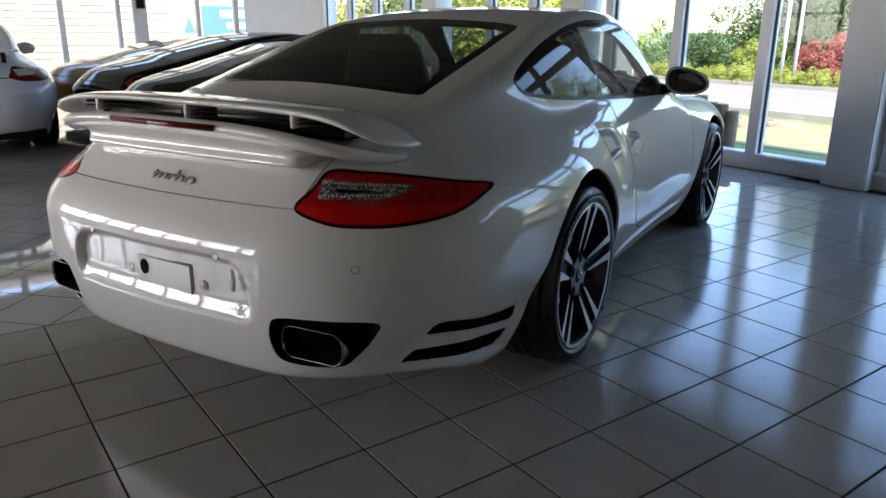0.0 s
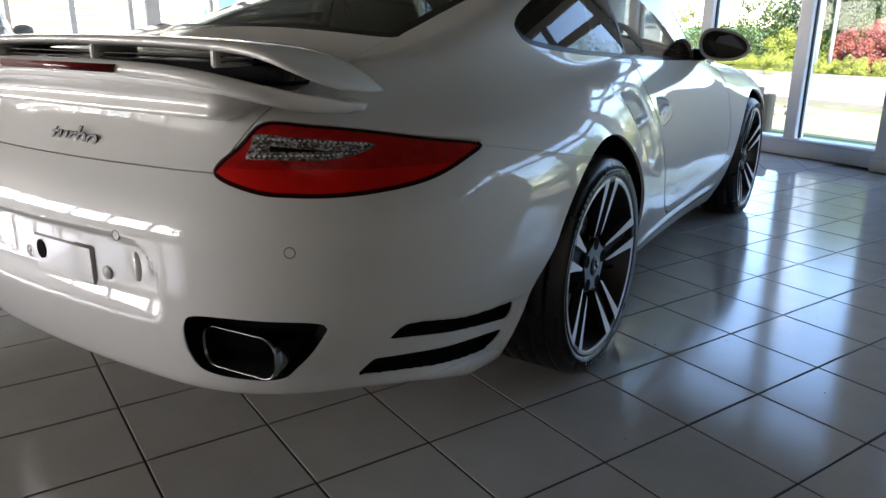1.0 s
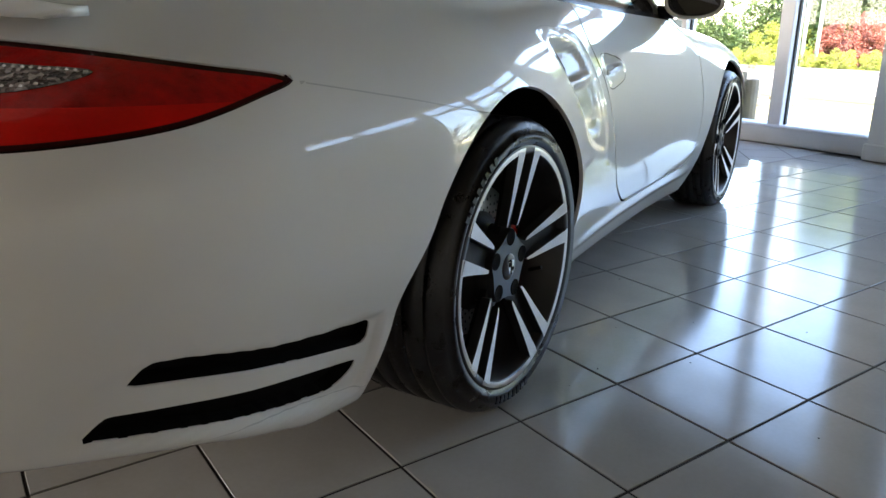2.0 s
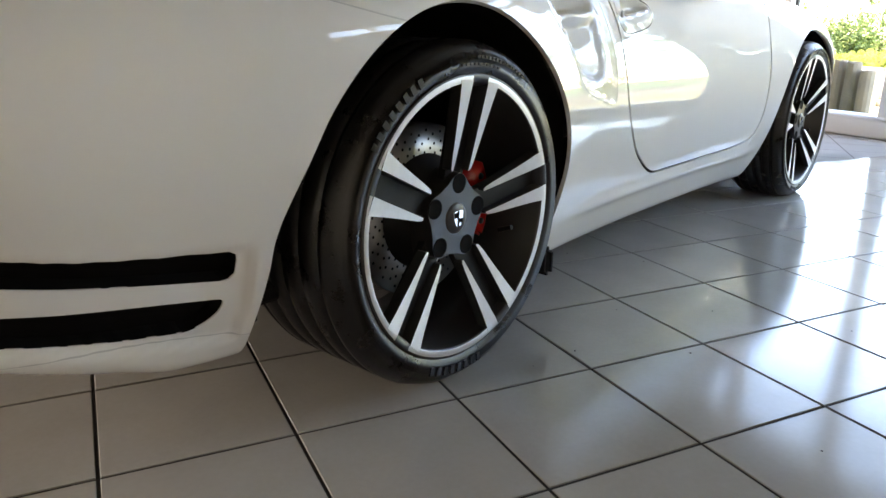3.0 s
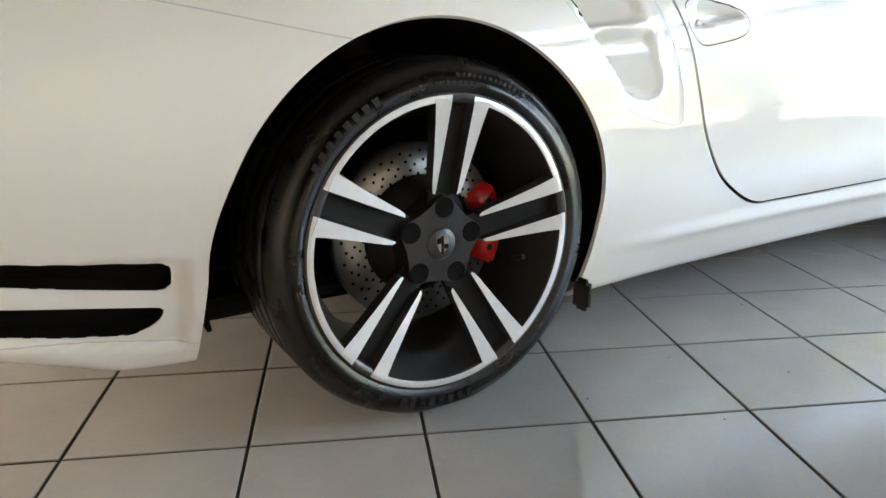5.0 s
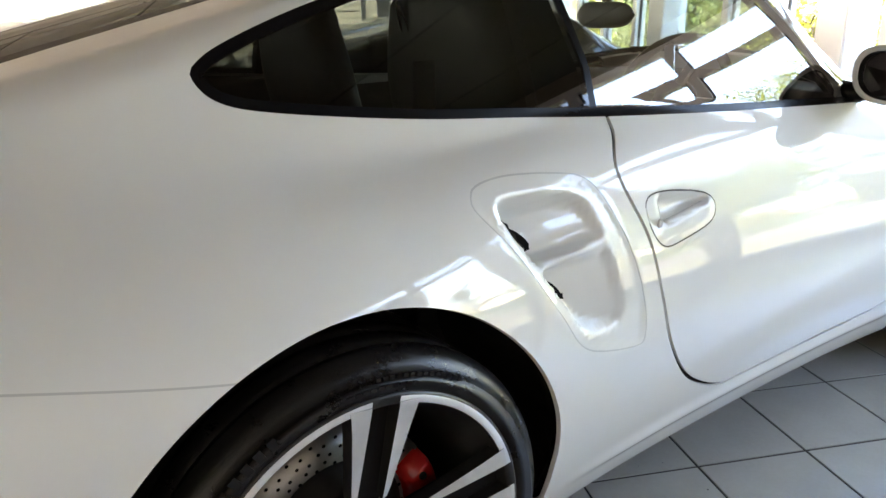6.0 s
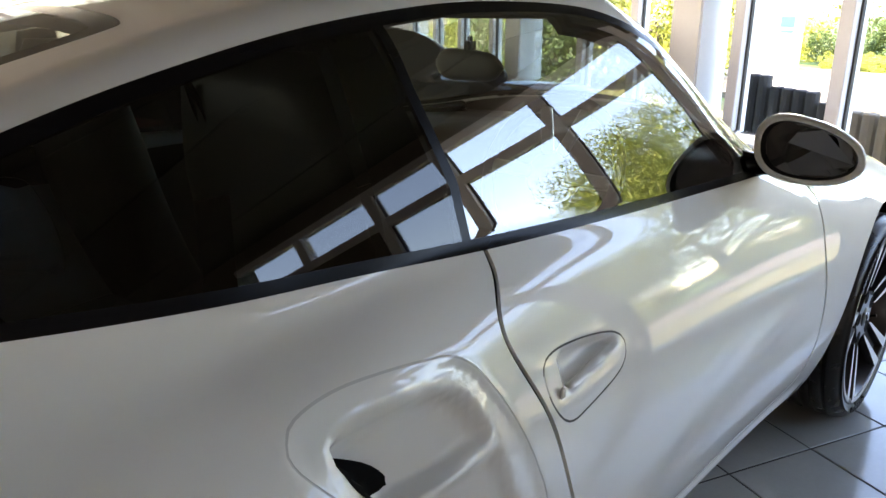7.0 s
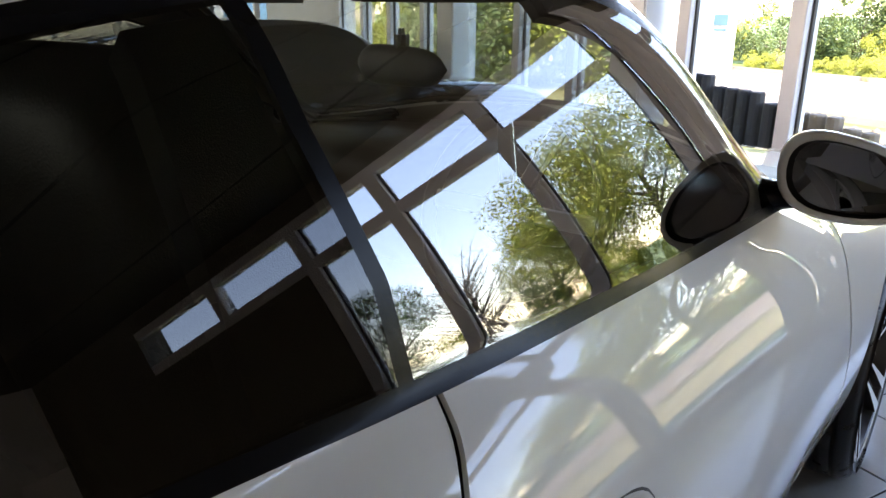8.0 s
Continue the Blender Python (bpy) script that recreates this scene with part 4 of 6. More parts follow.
    for k in range(48):
        for j, r in enumerate((0.122, 0.140, 0.158)):
            a = k * 7.5 + j * 3.1
            c = polar(r + (0.004 if k % 2 else -0.004), a)
            bmesh.ops.create_circle(bm, cap_ends=True, segments=8, radius=0.0032, matrix=m @ Matrix.Translation((dx + 0.0006, c[0], c[1])) @ Matrix.Rotation(radians(90), 4, "Y"))
    tagged(part("drill_hole", bm, SEAM_BLACK, disc), kind="stuff")
    outline = [polar(0.178, a) for a in (-30, -20, -8, 4, 16, 26, 33)] + [polar(0.122, a) for a in (33, 20, 4, -12, -30)]
    outline = outline if side > 0 else [(-p[0], p[1]) for p in outline][::-1]
    bm = slab(outline, dx - 0.06, dx + 0.034, 0.10)
    bmesh.ops.bevel(bm, geom=list(bm.edges), offset=0.006, segments=2, affect="EDGES")
    bmesh.ops.transform(bm, matrix=m, verts=bm.verts)
    cal = part("brake_caliper", bm, CALIPER_RED, car, "red painted brake caliper", smooth=True)
    for a in (22, 4, -16):
        c = polar(0.150, a if side > 0 else 180 - a)
        lathe_object("caliper_bolt", [(0.0, 0.006), (0.006, 0.006), (0.008, 0.0)], BLACK, cal, 10, False, "", m @ Matrix.Translation((dx + 0.032, c[0], c[1])))


for side in (1, -1):
    build_wheel(0.004, 0.335, 0.903, 0.30, 83.6 if side > 0 else 90.0, side, 0.175)
    build_wheel(2.352, 0.328, 0.874, 0.24, 100.0, side, 0.170)
    for (cy, cz, r), xo in ((ARCH_R, 0.893), (ARCH_F, 0.862)):
        n = 28
        v, f = [], []
        for i in range(n + 1):
            a = radians(-16 + 212 * i / n)
            for x, rr in ((xo - 0.012, r + 0.004), (xo - 0.05, r + 0.012), (0.50, r + 0.012), (0.50, 0.05)):
                z = cz + rr * math.sin(a)
                yy, zz = cy + rr * math.cos(a), max(z, 0.17 if rr > 0.1 else z)
                if x > 0.6:
                    x = min(x, side_x(yy, zz) - 0.022)
                v.append((x * side, yy, zz))
        for i in range(n):
            for c in range(3):
                f.append((i * 4 + c, i * 4 + c + 1, i * 4 + 5 + c, i * 4 + 4 + c))
        mesh_object("wheel_well", v, f, WELL, car, "black wheel well liner", smooth=True)
    # Rubber flap behind the rear wheel's front edge.
    bm = box_bm(0.800, 0.850, 0.382, 0.412, 0.102, 0.175, 0.012, 3)
    bmesh.ops.transform(bm, matrix=Matrix.Diagonal((side, 1, 1, 1)), verts=bm.verts)
    bmesh.ops.recalc_face_normals(bm, faces=bm.faces)
    part("rubber_flap", bm, BLACK, car, "black rubber stone flap")


# ---------------------------------------------------------------- loft helper and the rear wing
def loft(name, sections, mat, parent, label="", caps=True):
    """Skin a row of closed sections that have the same number of points."""
    n = len(sections[0])
    v = [p for s in sections for p in s]
    f = [(i * n + k, i * n + (k + 1) % n, (i + 1) * n + (k + 1) % n, (i + 1) * n + k) for i in range(len(sections) - 1) for k in range(n)]
    if caps:
        f += [tuple(range(n))[::-1], tuple(range((len(sections) - 1) * n, len(sections) * n))]
    bm = bmesh.new()
    vs = [bm.verts.new(p) for p in v]
    for q in f:
        bm.faces.new([vs[i] for i in q])
    bmesh.ops.recalc_face_normals(bm, faces=bm.faces)
    return part(name, bm, mat, parent, label, smooth=True)


tail = []
for s in np.linspace(-1, 1, 97):
    x = 0.660 * s
    e = abs(s)
    tip = math.sqrt(max(0.0, 1 - max(0.0, (e - 0.90) / 0.1001) ** 2))
    lip_y = -1.092 + 0.03 * e ** 2 + 0.20 * e ** 9
    lip_z = 0.953 - 0.018 * e ** 2 - 0.070 * e ** 5
    thick = 0.030 * tip + 0.003
    front_y, front_z = -0.78, 0.885 - 0.018 * e ** 3
    # Beyond the lid the section closes below and runs on as a free fin.
    free = float(step(0.42, 0.52, abs(x)))
    base_y = (-1.052 + 0.10 * x * x) * (1 - free) + (lip_y + 0.55 * (front_y - lip_y)) * free
    base_z = 0.842 * (1 - free) + (lip_z - thick + 0.45 * (front_z - 0.012 - lip_z + thick)) * free
    end_y = -0.85 * (1 - free) + front_y * free
    end_z = 0.80 * (1 - free) + (front_z - 0.012) * free
    rear = []
    for t in np.linspace(0, 1, 12):
        bulge = 0.052 * math.sin(math.pi * min(1.0, t * 1.05)) * (1 - t) ** 0.2 * (1 - free)
        rear.append((x, lip_y + 0.004 + (base_y - lip_y) * t ** (0.8 + 0.2 * free) + bulge * 0.55, lip_z - thick + (base_z - lip_z + thick) * t))
    nose = [(x, lip_y + 0.030 * (1 - math.cos(a)), lip_z - thick / 2 + thick / 2 * math.sin(a)) for a in np.linspace(math.pi / 2, -math.pi / 2, 9)]
    top = [(x, front_y + (lip_y + 0.03 - front_y) * t, front_z + (lip_z - front_z) * t ** 1.6) for t in np.linspace(0, 1, 8)]
    ring = top[:-1] + nose + rear[1:] + [(x, end_y, end_z)]
    mid_y = -0.838
    tail.append([(p[0], mid_y + (p[1] - mid_y) * (0.12 + 0.88 * tip), p[2]) for p in ring])
spoiler = loft("spoiler_base", tail, PAINT, engine_lid, "white ducktail spoiler")

blade = []
for s in np.linspace(-1, 1, 121):
    e = abs(s)
    # The ends sweep forwards and curl down.
    x = 0.688 * s
    tip = math.sqrt(max(0.0, 1 - max(0.0, (e - 0.80) / 0.2002) ** 3.2))
    chord = 0.212 * (0.24 + 0.76 * tip)
    front_y = -0.797 - 0.006 * (1 - e ** 2)
    mid_y = front_y - chord / 2
    z = 0.985 - 0.016 * e ** 2 - 0.072 * e ** 8
    tk = 0.030 * (0.12 + 0.88 * tip)
    tilt = 0.05
    ring = []
    for a in np.linspace(0, 2 * math.pi, 24, endpoint=False):
        cy, sz = math.cos(a), math.sin(a)
        py = chord / 2 * math.copysign(abs(cy) ** 0.8, cy)
        pz = tk / 2 * math.copysign(abs(sz) ** 0.8, sz)
        ring.append((x, mid_y + py, z + pz - tilt * py))
    blade.append(ring)
loft("wing_blade", blade, PAINT, engine_lid, "white wing blade with curled ends")
# Black block put in for the shade in the gap under the wing.
part("wing_gap_fill", box_bm(-0.50, 0.50, -0.90, -0.80, 0.90, 0.958, 0.01, 1), GLOSS_BLACK, engine_lid, "black block filling the dark gap under the wing")
for x in (-0.41, 0.0, 0.41):
    part("wing_strut", box_bm(x - 0.007, x + 0.007, -1.000, -0.88, 0.940, 0.980, 0.003, 2), PAINT, engine_lid)
for z in (0.951, 0.962):
    part("wing_slat", box_bm(-0.49, 0.49, -0.985, -0.90, z - 0.002, z + 0.001, 0.001, 1), GLOSS_BLACK, engine_lid)
part("brake_light", box_bm(-0.215, 0.215, -1.098, -1.07, 0.928, 0.9445, 0.003, 2), LAMP_BRAKE, engine_lid, "dark red high brake light", True)

# ---------------------------------------------------------------- rear bumper details
for x, z in ((-0.655, 0.61), (-0.262, 0.606), (0.268, 0.606), (0.660, 0.609)):
    y = rear_y(abs(x), z)
    h = 0.004
    g = [float(body_field(abs(x) + dx, y + dy, z + dz)) for dx, dy, dz in ((h, 0, 0), (-h, 0, 0), (0, h, 0), (0, -h, 0), (0, 0, h), (0, 0, -h))]
    n = Vector((math.copysign(g[0] - g[1], x), g[2] - g[3], g[4] - g[5])).normalized()
    m = Matrix.Translation((x, y, z)) @ n.to_track_quat("X", "Z").to_matrix().to_4x4()
    lathe_object("parking_sensor", [(0.0, 0.0005), (0.0050, 0.0005), (0.0094, 0.0005)], PAINT, bumper, 24, False, "white parking sensor", m)
    lathe_object("sensor_ring", [(0.0098, 0.0), (0.0098, 0.0006), (0.0112, 0.0006), (0.0115, -0.002)], SEAM_DARK, bumper, 24, False, "", m)
plate_y = rear_y(0.05, 0.5) + 0.023
part("plate_panel", box_bm(-0.075, 0.150, plate_y - 0.004, plate_y + 0.01, 0.470, 0.556, 0.003, 2), PAINT, bumper, "white blanking panel for the number plate")
part("plate_edge", box_bm(-0.078, 0.153, plate_y - 0.0015, plate_y + 0.01, 0.467, 0.559, 0.003, 2), SEAM_GREY, bumper, "", True)
for x, r, mat in ((-0.045, 0.019, SEAM_BLACK),):
    bm = bmesh.new()
    bmesh.ops.create_cone(bm, cap_ends=True, segments=28, radius1=r, radius2=r, depth=0.004, matrix=Matrix.Translation((x, plate_y - 0.005, 0.522)) @ Matrix.Rotation(radians(90), 4, "X") @ Matrix.Diagonal((0.85, 1.2, 1, 1)))
    part("plate_hole", bm, mat, bumper, "black hole in the blanking panel")
for x in (-0.110, 0.192):
    m = Matrix.Translation((x, plate_y + 0.004, 0.505)) @ Matrix.Rotation(radians(-90), 4, "Z")
    lathe_object("plate_screw", [(0.0, 0.004), (0.006, 0.004), (0.007, 0.002), (0.013, 0.002), (0.0135, 0.0)], PAINT, bumper, 20, False, "", m)
    lathe_object("screw_ring", [(0.0135, 0.0), (0.0135, 0.0025), (0.0152, 0.0025), (0.0158, -0.002)], SEAM_GREY, bumper, 20, False, "", m)
m = Matrix.Translation((0.318, plate_y - 0.010, 0.545)) @ Matrix.Rotation(radians(-90), 4, "Z") @ Matrix.Diagonal((1, 0.6, 1.5, 1))
lathe_object("towing_cover", [(0.0, 0.002), (0.020, 0.002), (0.022, -0.004)], PAINT, bumper, 28, False, "round towing eye cover", m)


def stadium(cx, cz, w, h, r, y, n=6):
    out = []
    for qx, qz, a0 in ((1, 1, 0), (-1, 1, 90), (-1, -1, 180), (1, -1, 270)):
        for k in range(n + 1):
            a = radians(a0 + 90 * k / n)
            out.append((cx + qx * (w - r) + r * math.cos(a), y, cz + qz * (h - r) + r * math.sin(a)))
    return out


for side in (1, -1):
    yb = -1.102
    def pipe_rings(rows):
        return [[(side * p[0], p[1] + 0.20 * (p[0] - 0.44) * (p[0] - 0.40), p[2] + 0.03 * (p[0] - 0.53)) for p in stadium(0.531, 0.382, w, h, min(w, h) * 0.80, yb + dy)] for w, h, dy in rows]
    loft("tailpipe", pipe_rings(((0.090, 0.036, 0.12), (0.100, 0.045, 0.02), (0.104, 0.0475, 0.002), (0.103, 0.0465, -0.003), (0.1005, 0.0445, -0.003), (0.099, 0.043, 0.003))), CHROME_DARK, bumper, "polished oval tailpipe, near-black inside", caps=False)
    # Near-black bore, closed at its end by a block.
    loft("tailpipe_bore", pipe_rings(((0.099, 0.043, 0.003), (0.094, 0.039, 0.03), (0.086, 0.033, 0.10))), PIPE_BLACK, bumper, caps=False)
    part("tailpipe_core", box_bm(side * 0.531 - 0.082, side * 0.531 + 0.082, yb + 0.095, yb + 0.105, 0.350, 0.415), PIPE_BLACK, bumper)
# Rows of small reflectors in the clear lenses.
def lamp_point(c, z):
    xs = np.linspace(1.1, 0.3, 1600)
    ys = c / 0.7071 - 0.585 - xs
    inside = body_field(xs, ys, np.full_like(xs, z)) < 0
    k = int(np.argmax(inside))
    return Vector((xs[k], ys[k], z))


led_bm = bmesh.new()
bmesh.ops.create_icosphere(led_bm, subdivisions=1, radius=0.0033)
led_me = bpy.data.meshes.new("led")
led_bm.to_mesh(led_me)
led_bm.free()
led_me.materials.append(LED)
for side, lens in ((1, lenses[0]), (-1, lenses[1])):
    for count, c0, c1, z0, z1 in ((22, 0.078, 0.292, 0.8045, 0.7895), (17, 0.068, 0.235, 0.7735, 0.7730)):
        for k in range(count):
            t = k / (count - 1)
            p = lamp_point(c0 + (c1 - c0) * t, z0 + (z1 - z0) * t)
            ob = new("led", led_me)
            ob.parent = lens
            ob.location = (side * p.x, p.y, p.z)
    strip_pts = [(lamp_point(c, 0.792 - 0.10 * (c - 0.1)), lamp_point(c, 0.782 - 0.02 * (c - 0.1))) for c in np.linspace(0.10, 0.235, 12)]
    v = [(side * (p.x + 0.002), p.y - 0.002, p.z) for pair in strip_pts for p in pair]
    mesh_object("lens_bar", v, [(2 * i, 2 * i + 1, 2 * i + 3, 2 * i + 2) for i in range(11)], SEAM_BLACK, lens, "dark bar in the lens")
# Script badge on the lid.
badge_y = rear_y(0.02, 0.783)
crv = bpy.data.curves.new("badge", "FONT")
crv.body, crv.size, crv.extrude, crv.bevel_depth, crv.shear, crv.align_x, crv.align_y = "turbo", 0.066, 0.0015, 0.0008, 0.35, "CENTER", "CENTER"
crv.space_character = 0.95
tmp = new("badge_curve", crv)
me = bpy.data.meshes.new_from_object(tmp.evaluated_get(bpy.context.evaluated_depsgraph_get()))
bpy.data.objects.remove(tmp)
me.transform(Matrix.Translation((0.015, badge_y - 0.003, 0.781)) @ Matrix.Rotation(radians(78), 4, "X") @ Matrix.Diagonal((1.25, 0.95, 1, 1)))
me.materials.clear()
me.materials.append(BADGE)
ob = new("badge", me)
ob.parent = engine_lid
tagged(ob, "dark chrome script badge")

# ---------------------------------------------------------------- door handle, mirrors
for side, door in ((1, doors[0]), (-1, doors[1])):
    secs = []
    for t in np.linspace(0, 1, 15):
        y = 0.712 + 0.160 * t
        zc = 0.704 + 0.14 * (y - 0.70)
        half = 0.011 - 0.004 * t
        if t > 0.9:
            half *= max(0.35, 1 - (t - 0.9) * 5)
        arch = 0.0045 * math.sin(math.pi * min(1, 0.1 + t * 0.9)) ** 0.5
        xs = side_x(y, zc)
        out = xs + arch - 0.001
        ring = []
        for a in np.linspace(0, 2 * math.pi, 12, endpoint=False):
            ring.append((side * (out - 0.009 + 0.009 * math.cos(a)), y, zc + half * math.sin(a) - 0.2 * 0.01 * math.cos(a)))
        secs.append(ring)
    handle = loft("door_handle", secs, PAINT, door, "white pull handle with key lock")
    m = Matrix.Translation((side * (side_x(0.687, 0.716) + 0.002), 0.687, 0.716))
    if side < 0:
        m = m @ Matrix.Rotation(math.pi, 4, "Z")
    m = m @ Matrix.Diagonal((1, 0.8, 1.3, 1))
    lathe_object("lock_ring", [(0.0055, 0.002), (0.0075, 0.003), (0.0085, 0.0)], SEAM_GREY, door, 18, False, "", m)
    lathe_object("key_lock", [(0.0, 0.003), (0.0055, 0.0025), (0.006, 0.0)], PAINT, door, 18, False, "", m)
    # Mirror: an egg-shaped housing open to the rear, glass set in, black foot.
    secs = []
    cx, cy, cz = 0.838, 1.615, 0.941
    for dy, w, h in ((-0.058, 0.098, 0.058), (-0.062, 0.108, 0.066), (-0.056, 0.113, 0.070), (-0.02, 0.112, 0.069), (0.02, 0.100, 0.061), (0.05, 0.078, 0.048), (0.072, 0.045, 0.030), (0.080, 0.012, 0.010)):
        ring = []
        for a in np.linspace(0, 2 * math.pi, 32, endpoint=False):
            c, s = math.cos(a), math.sin(a)
            px = w * math.copysign(abs(c) ** 0.85, c)
            pz = h * math.copysign(abs(s) ** 0.85, s) * (1.0 - 0.22 * c)
            ring.append((side * (cx + px - 0.25 * (dy + 0.06)), cy + dy + 0.10 * max(0.0, c) * w, cz + pz - 0.10 * px))
        secs.append(ring)
    mirror_ob = loft("wing_mirror", secs, PAINT, car, "white door mirror", caps=False)
    inner = [(side * (cx + 0.93 * (abs(p[0]) - cx)), p[1] + 0.014, cz + 0.93 * (p[2] - cz)) for p in secs[0]]
    loft("mirror_frame", [secs[0], inner], BLACK, mirror_ob, caps=False)
    bm = bmesh.new()
    bm.faces.new([bm.verts.new((p[0], p[1] + 0.0005, p[2])) for p in inner])
    part("mirror_glass", bm, MIRROR, mirror_ob, "dark mirror glass")
    secs = []
    for x, y, z, r in ((0.690, 1.575, 0.893, 0.036), (0.715, 1.585, 0.893, 0.030), (0.738, 1.600, 0.895, 0.024), (0.765, 1.612, 0.900, 0.022)):
        secs.append([(side * x, y + r * 1.25 * math.cos(a), z + r * math.sin(a)) for a in np.linspace(0, 2 * math.pi, 14, endpoint=False)])
    loft("mirror_foot", secs, GLOSS_BLACK, mirror_ob, "black mirror foot")
# Fuel flap on the right front wing.
flap = closed_curve([(2.10, 0.775), (2.11, 0.735), (2.16, 0.722), (2.215, 0.735), (2.225, 0.775), (2.20, 0.80), (2.13, 0.80)], 8)
v = []
for k in (1.0, 1.035):
    for y, z in flap:
        yy, zz = 2.163 + (y - 2.163) * k, 0.765 + (z - 0.765) * k
        v.append((side_x(yy, zz) + 0.0008, yy, zz))
n = len(flap)
mesh_object("fuel_flap_seam", v, [(i, (i + 1) % n, n + (i + 1) % n, n + i) for i in range(n)], SEAM_GREY, car)

# ---------------------------------------------------------------- cabin
def shell(name, pieces, mat, parent, label=""):
    return skin_object(name, pieces, mat, parent, label)


shell("headliner", both({"roof", "rear_trim"}, 0, 0.022), FABRIC, car, "dark grey roof lining")
shell("door_lining", both({"door"}, 0, 0.05, lambda c: c[2] < 0.885), LEATHER, car, "black door lining")
shell("pillar_lining", both({"body_side"}, 0, 0.03, lambda c: c[2] > 0.80 and c[1] > -0.6), FABRIC, car)
shell("b_pillar_lining", both({"quarter_window"}, 0.03, 0.016, lambda c: c[1] > 0.50), FABRIC, car, "dark centre pillar lining")
for sink in (0.022, 0.045):
    for mirror in (False, True):
        shell("a_pillar_lining", [skin.mesh({"trim", "screen_trim", "body_side", "front_wing"}, 0.012, sink, mirror, lambda c: c[1] > 1.05 and c[2] > 0.90 and abs(c[0]) > 0.42)], FABRIC, car, "dark pillar lining")
part("cabin_floor", box_bm(-0.72, 0.72, -0.55, 1.95, 0.20, 0.24, 0.01, 1), FABRIC, car)
part("parcel_shelf", box_bm(-0.60, 0.60, -0.62, -0.20, 0.80, 0.84, 0.01, 1), FABRIC, car)
part("centre_tunnel", box_bm(-0.13, 0.13, 0.2, 1.5, 0.24, 0.48, 0.04, 2), LEATHER, car)
secs = []
for x in np.linspace(-0.70, 0.70, 15):
    hump = 0.05 * math.exp(-((x - 0.36) / 0.16) ** 2)
    secs.append([(x, 1.95, 0.90 - 0.06 * x * x), (x, 1.62, 0.905 - 0.05 * x * x + hump * 0.5), (x, 1.50, 0.895 + hump), (x, 1.45, 0.86 + hump), (x, 1.47, 0.78), (x, 1.55, 0.60), (x, 1.95, 0.50)])
dash = loft("dashboard", secs, LEATHER, car, "black dashboard with instrument hood")


def seat(x, y, rear=False):
    secs = []
    for t in np.linspace(0, 1, 14):
        lean = 0.27 if not rear else 0.25
        hgt = 0.69 if not rear else 0.446
        z = 0.48 + hgt * t
        yy = y - lean * hgt * t - 0.04 * math.sin(math.pi * t)
        half = (0.250 if t < 0.66 else 0.250 - 0.32 * (t - 0.66) ** 1.3) * (0.92 if rear else 1)
        th = 0.075 - 0.02 * t
        if t > 0.97:
            half *= 0.8
            th *= 0.6
        secs.append([(x + half * math.copysign(abs(math.cos(a)) ** 0.6, math.cos(a)), yy + th * math.copysign(abs(math.sin(a)) ** 0.7, math.sin(a)), z) for a in np.linspace(0, 2 * math.pi, 20, endpoint=False)])
    back = loft("seat_back", secs, LEATHER, car, "black leather seat back with fixed headrest")
    secs = []
    for t in np.linspace(0, 1, 8):
        yy = y + 0.02 + 0.48 * t
        secs.append([(x + 0.25 * math.copysign(abs(math.cos(a)) ** 0.5, math.cos(a)), yy, 0.42 + 0.04 * t + 0.085 * math.copysign(abs(math.sin(a)) ** 0.6, math.sin(a))) for a in np.linspace(0, 2 * math.pi, 16, endpoint=False)])
    loft("seat_cushion", secs, LEATHER, car)
    if not rear:
        # Bright belt guide on the shoulder.
        for sx in (1,):
            v, f = [], []
            for i in range(24):
                a = 2 * math.pi * i / 24
                for j in range(6):
                    b = 2 * math.pi * j / 6
                    r = 1 + 0.16 * math.cos(b)
                    v.append((x - sx * 0.094 + (0.012 - 0.006 * math.sin(a)) * r * math.cos(a), y - 0.236 - 0.27 * 0.05 * math.sin(a) + 0.006 * math.sin(b), 1.085 + 0.036 * r * math.sin(a)))
            f = [(i * 6 + j, i * 6 + (j + 1) % 6, ((i + 1) % 24) * 6 + (j + 1) % 6, ((i + 1) % 24) * 6 + j) for i in range(24) for j in range(6)]
            mesh_object("belt_guide", v, f, CHROME_DARK, back, "silver belt guide", smooth=True)


seat(0.36, 0.72)
seat(-0.36, 0.70)
seat(0.30, 0.10, True)
seat(-0.30, 0.10, True)
# Belt buckle and strap beside the near seat.
part("seat_belt", box_bm(0.575, 0.580, 0.30, 0.345, 0.42, 1.02, 0.001, 1), FABRIC, car)
# Steering wheel.
m = Matrix.Translation((0.36, 1.30, 0.865)) @ Matrix.Rotation(radians(-22), 4, "X")
v, f = [], []
for i in range(48):
    a = 2 * math.pi * i / 48
    for j in range(10):
        b = 2 * math.pi * j / 10
        r = 0.178 + 0.015 * math.cos(b)
        v.append(m @ Vector((r * math.cos(a), 0.015 * math.sin(b), r * math.sin(a))))
f = [(i * 10 + j, i * 10 + (j + 1) % 10, ((i + 1) % 48) * 10 + (j + 1) % 10, ((i + 1) % 48) * 10 + j) for i in range(48) for j in range(10)]
wheel_ob = mesh_object("steering_wheel", v, f, LEATHER, car, "black leather steering wheel", smooth=True)
bm = bmesh.new()
bmesh.ops.create_uvsphere(bm, u_segments=20, v_segments=10, radius=1, matrix=m @ Matrix.Translation((0, 0.02, 0)) @ Matrix.Diagonal((0.075, 0.035, 0.065, 1)))
part("wheel_boss", bm, LEATHER, wheel_ob, "", True)
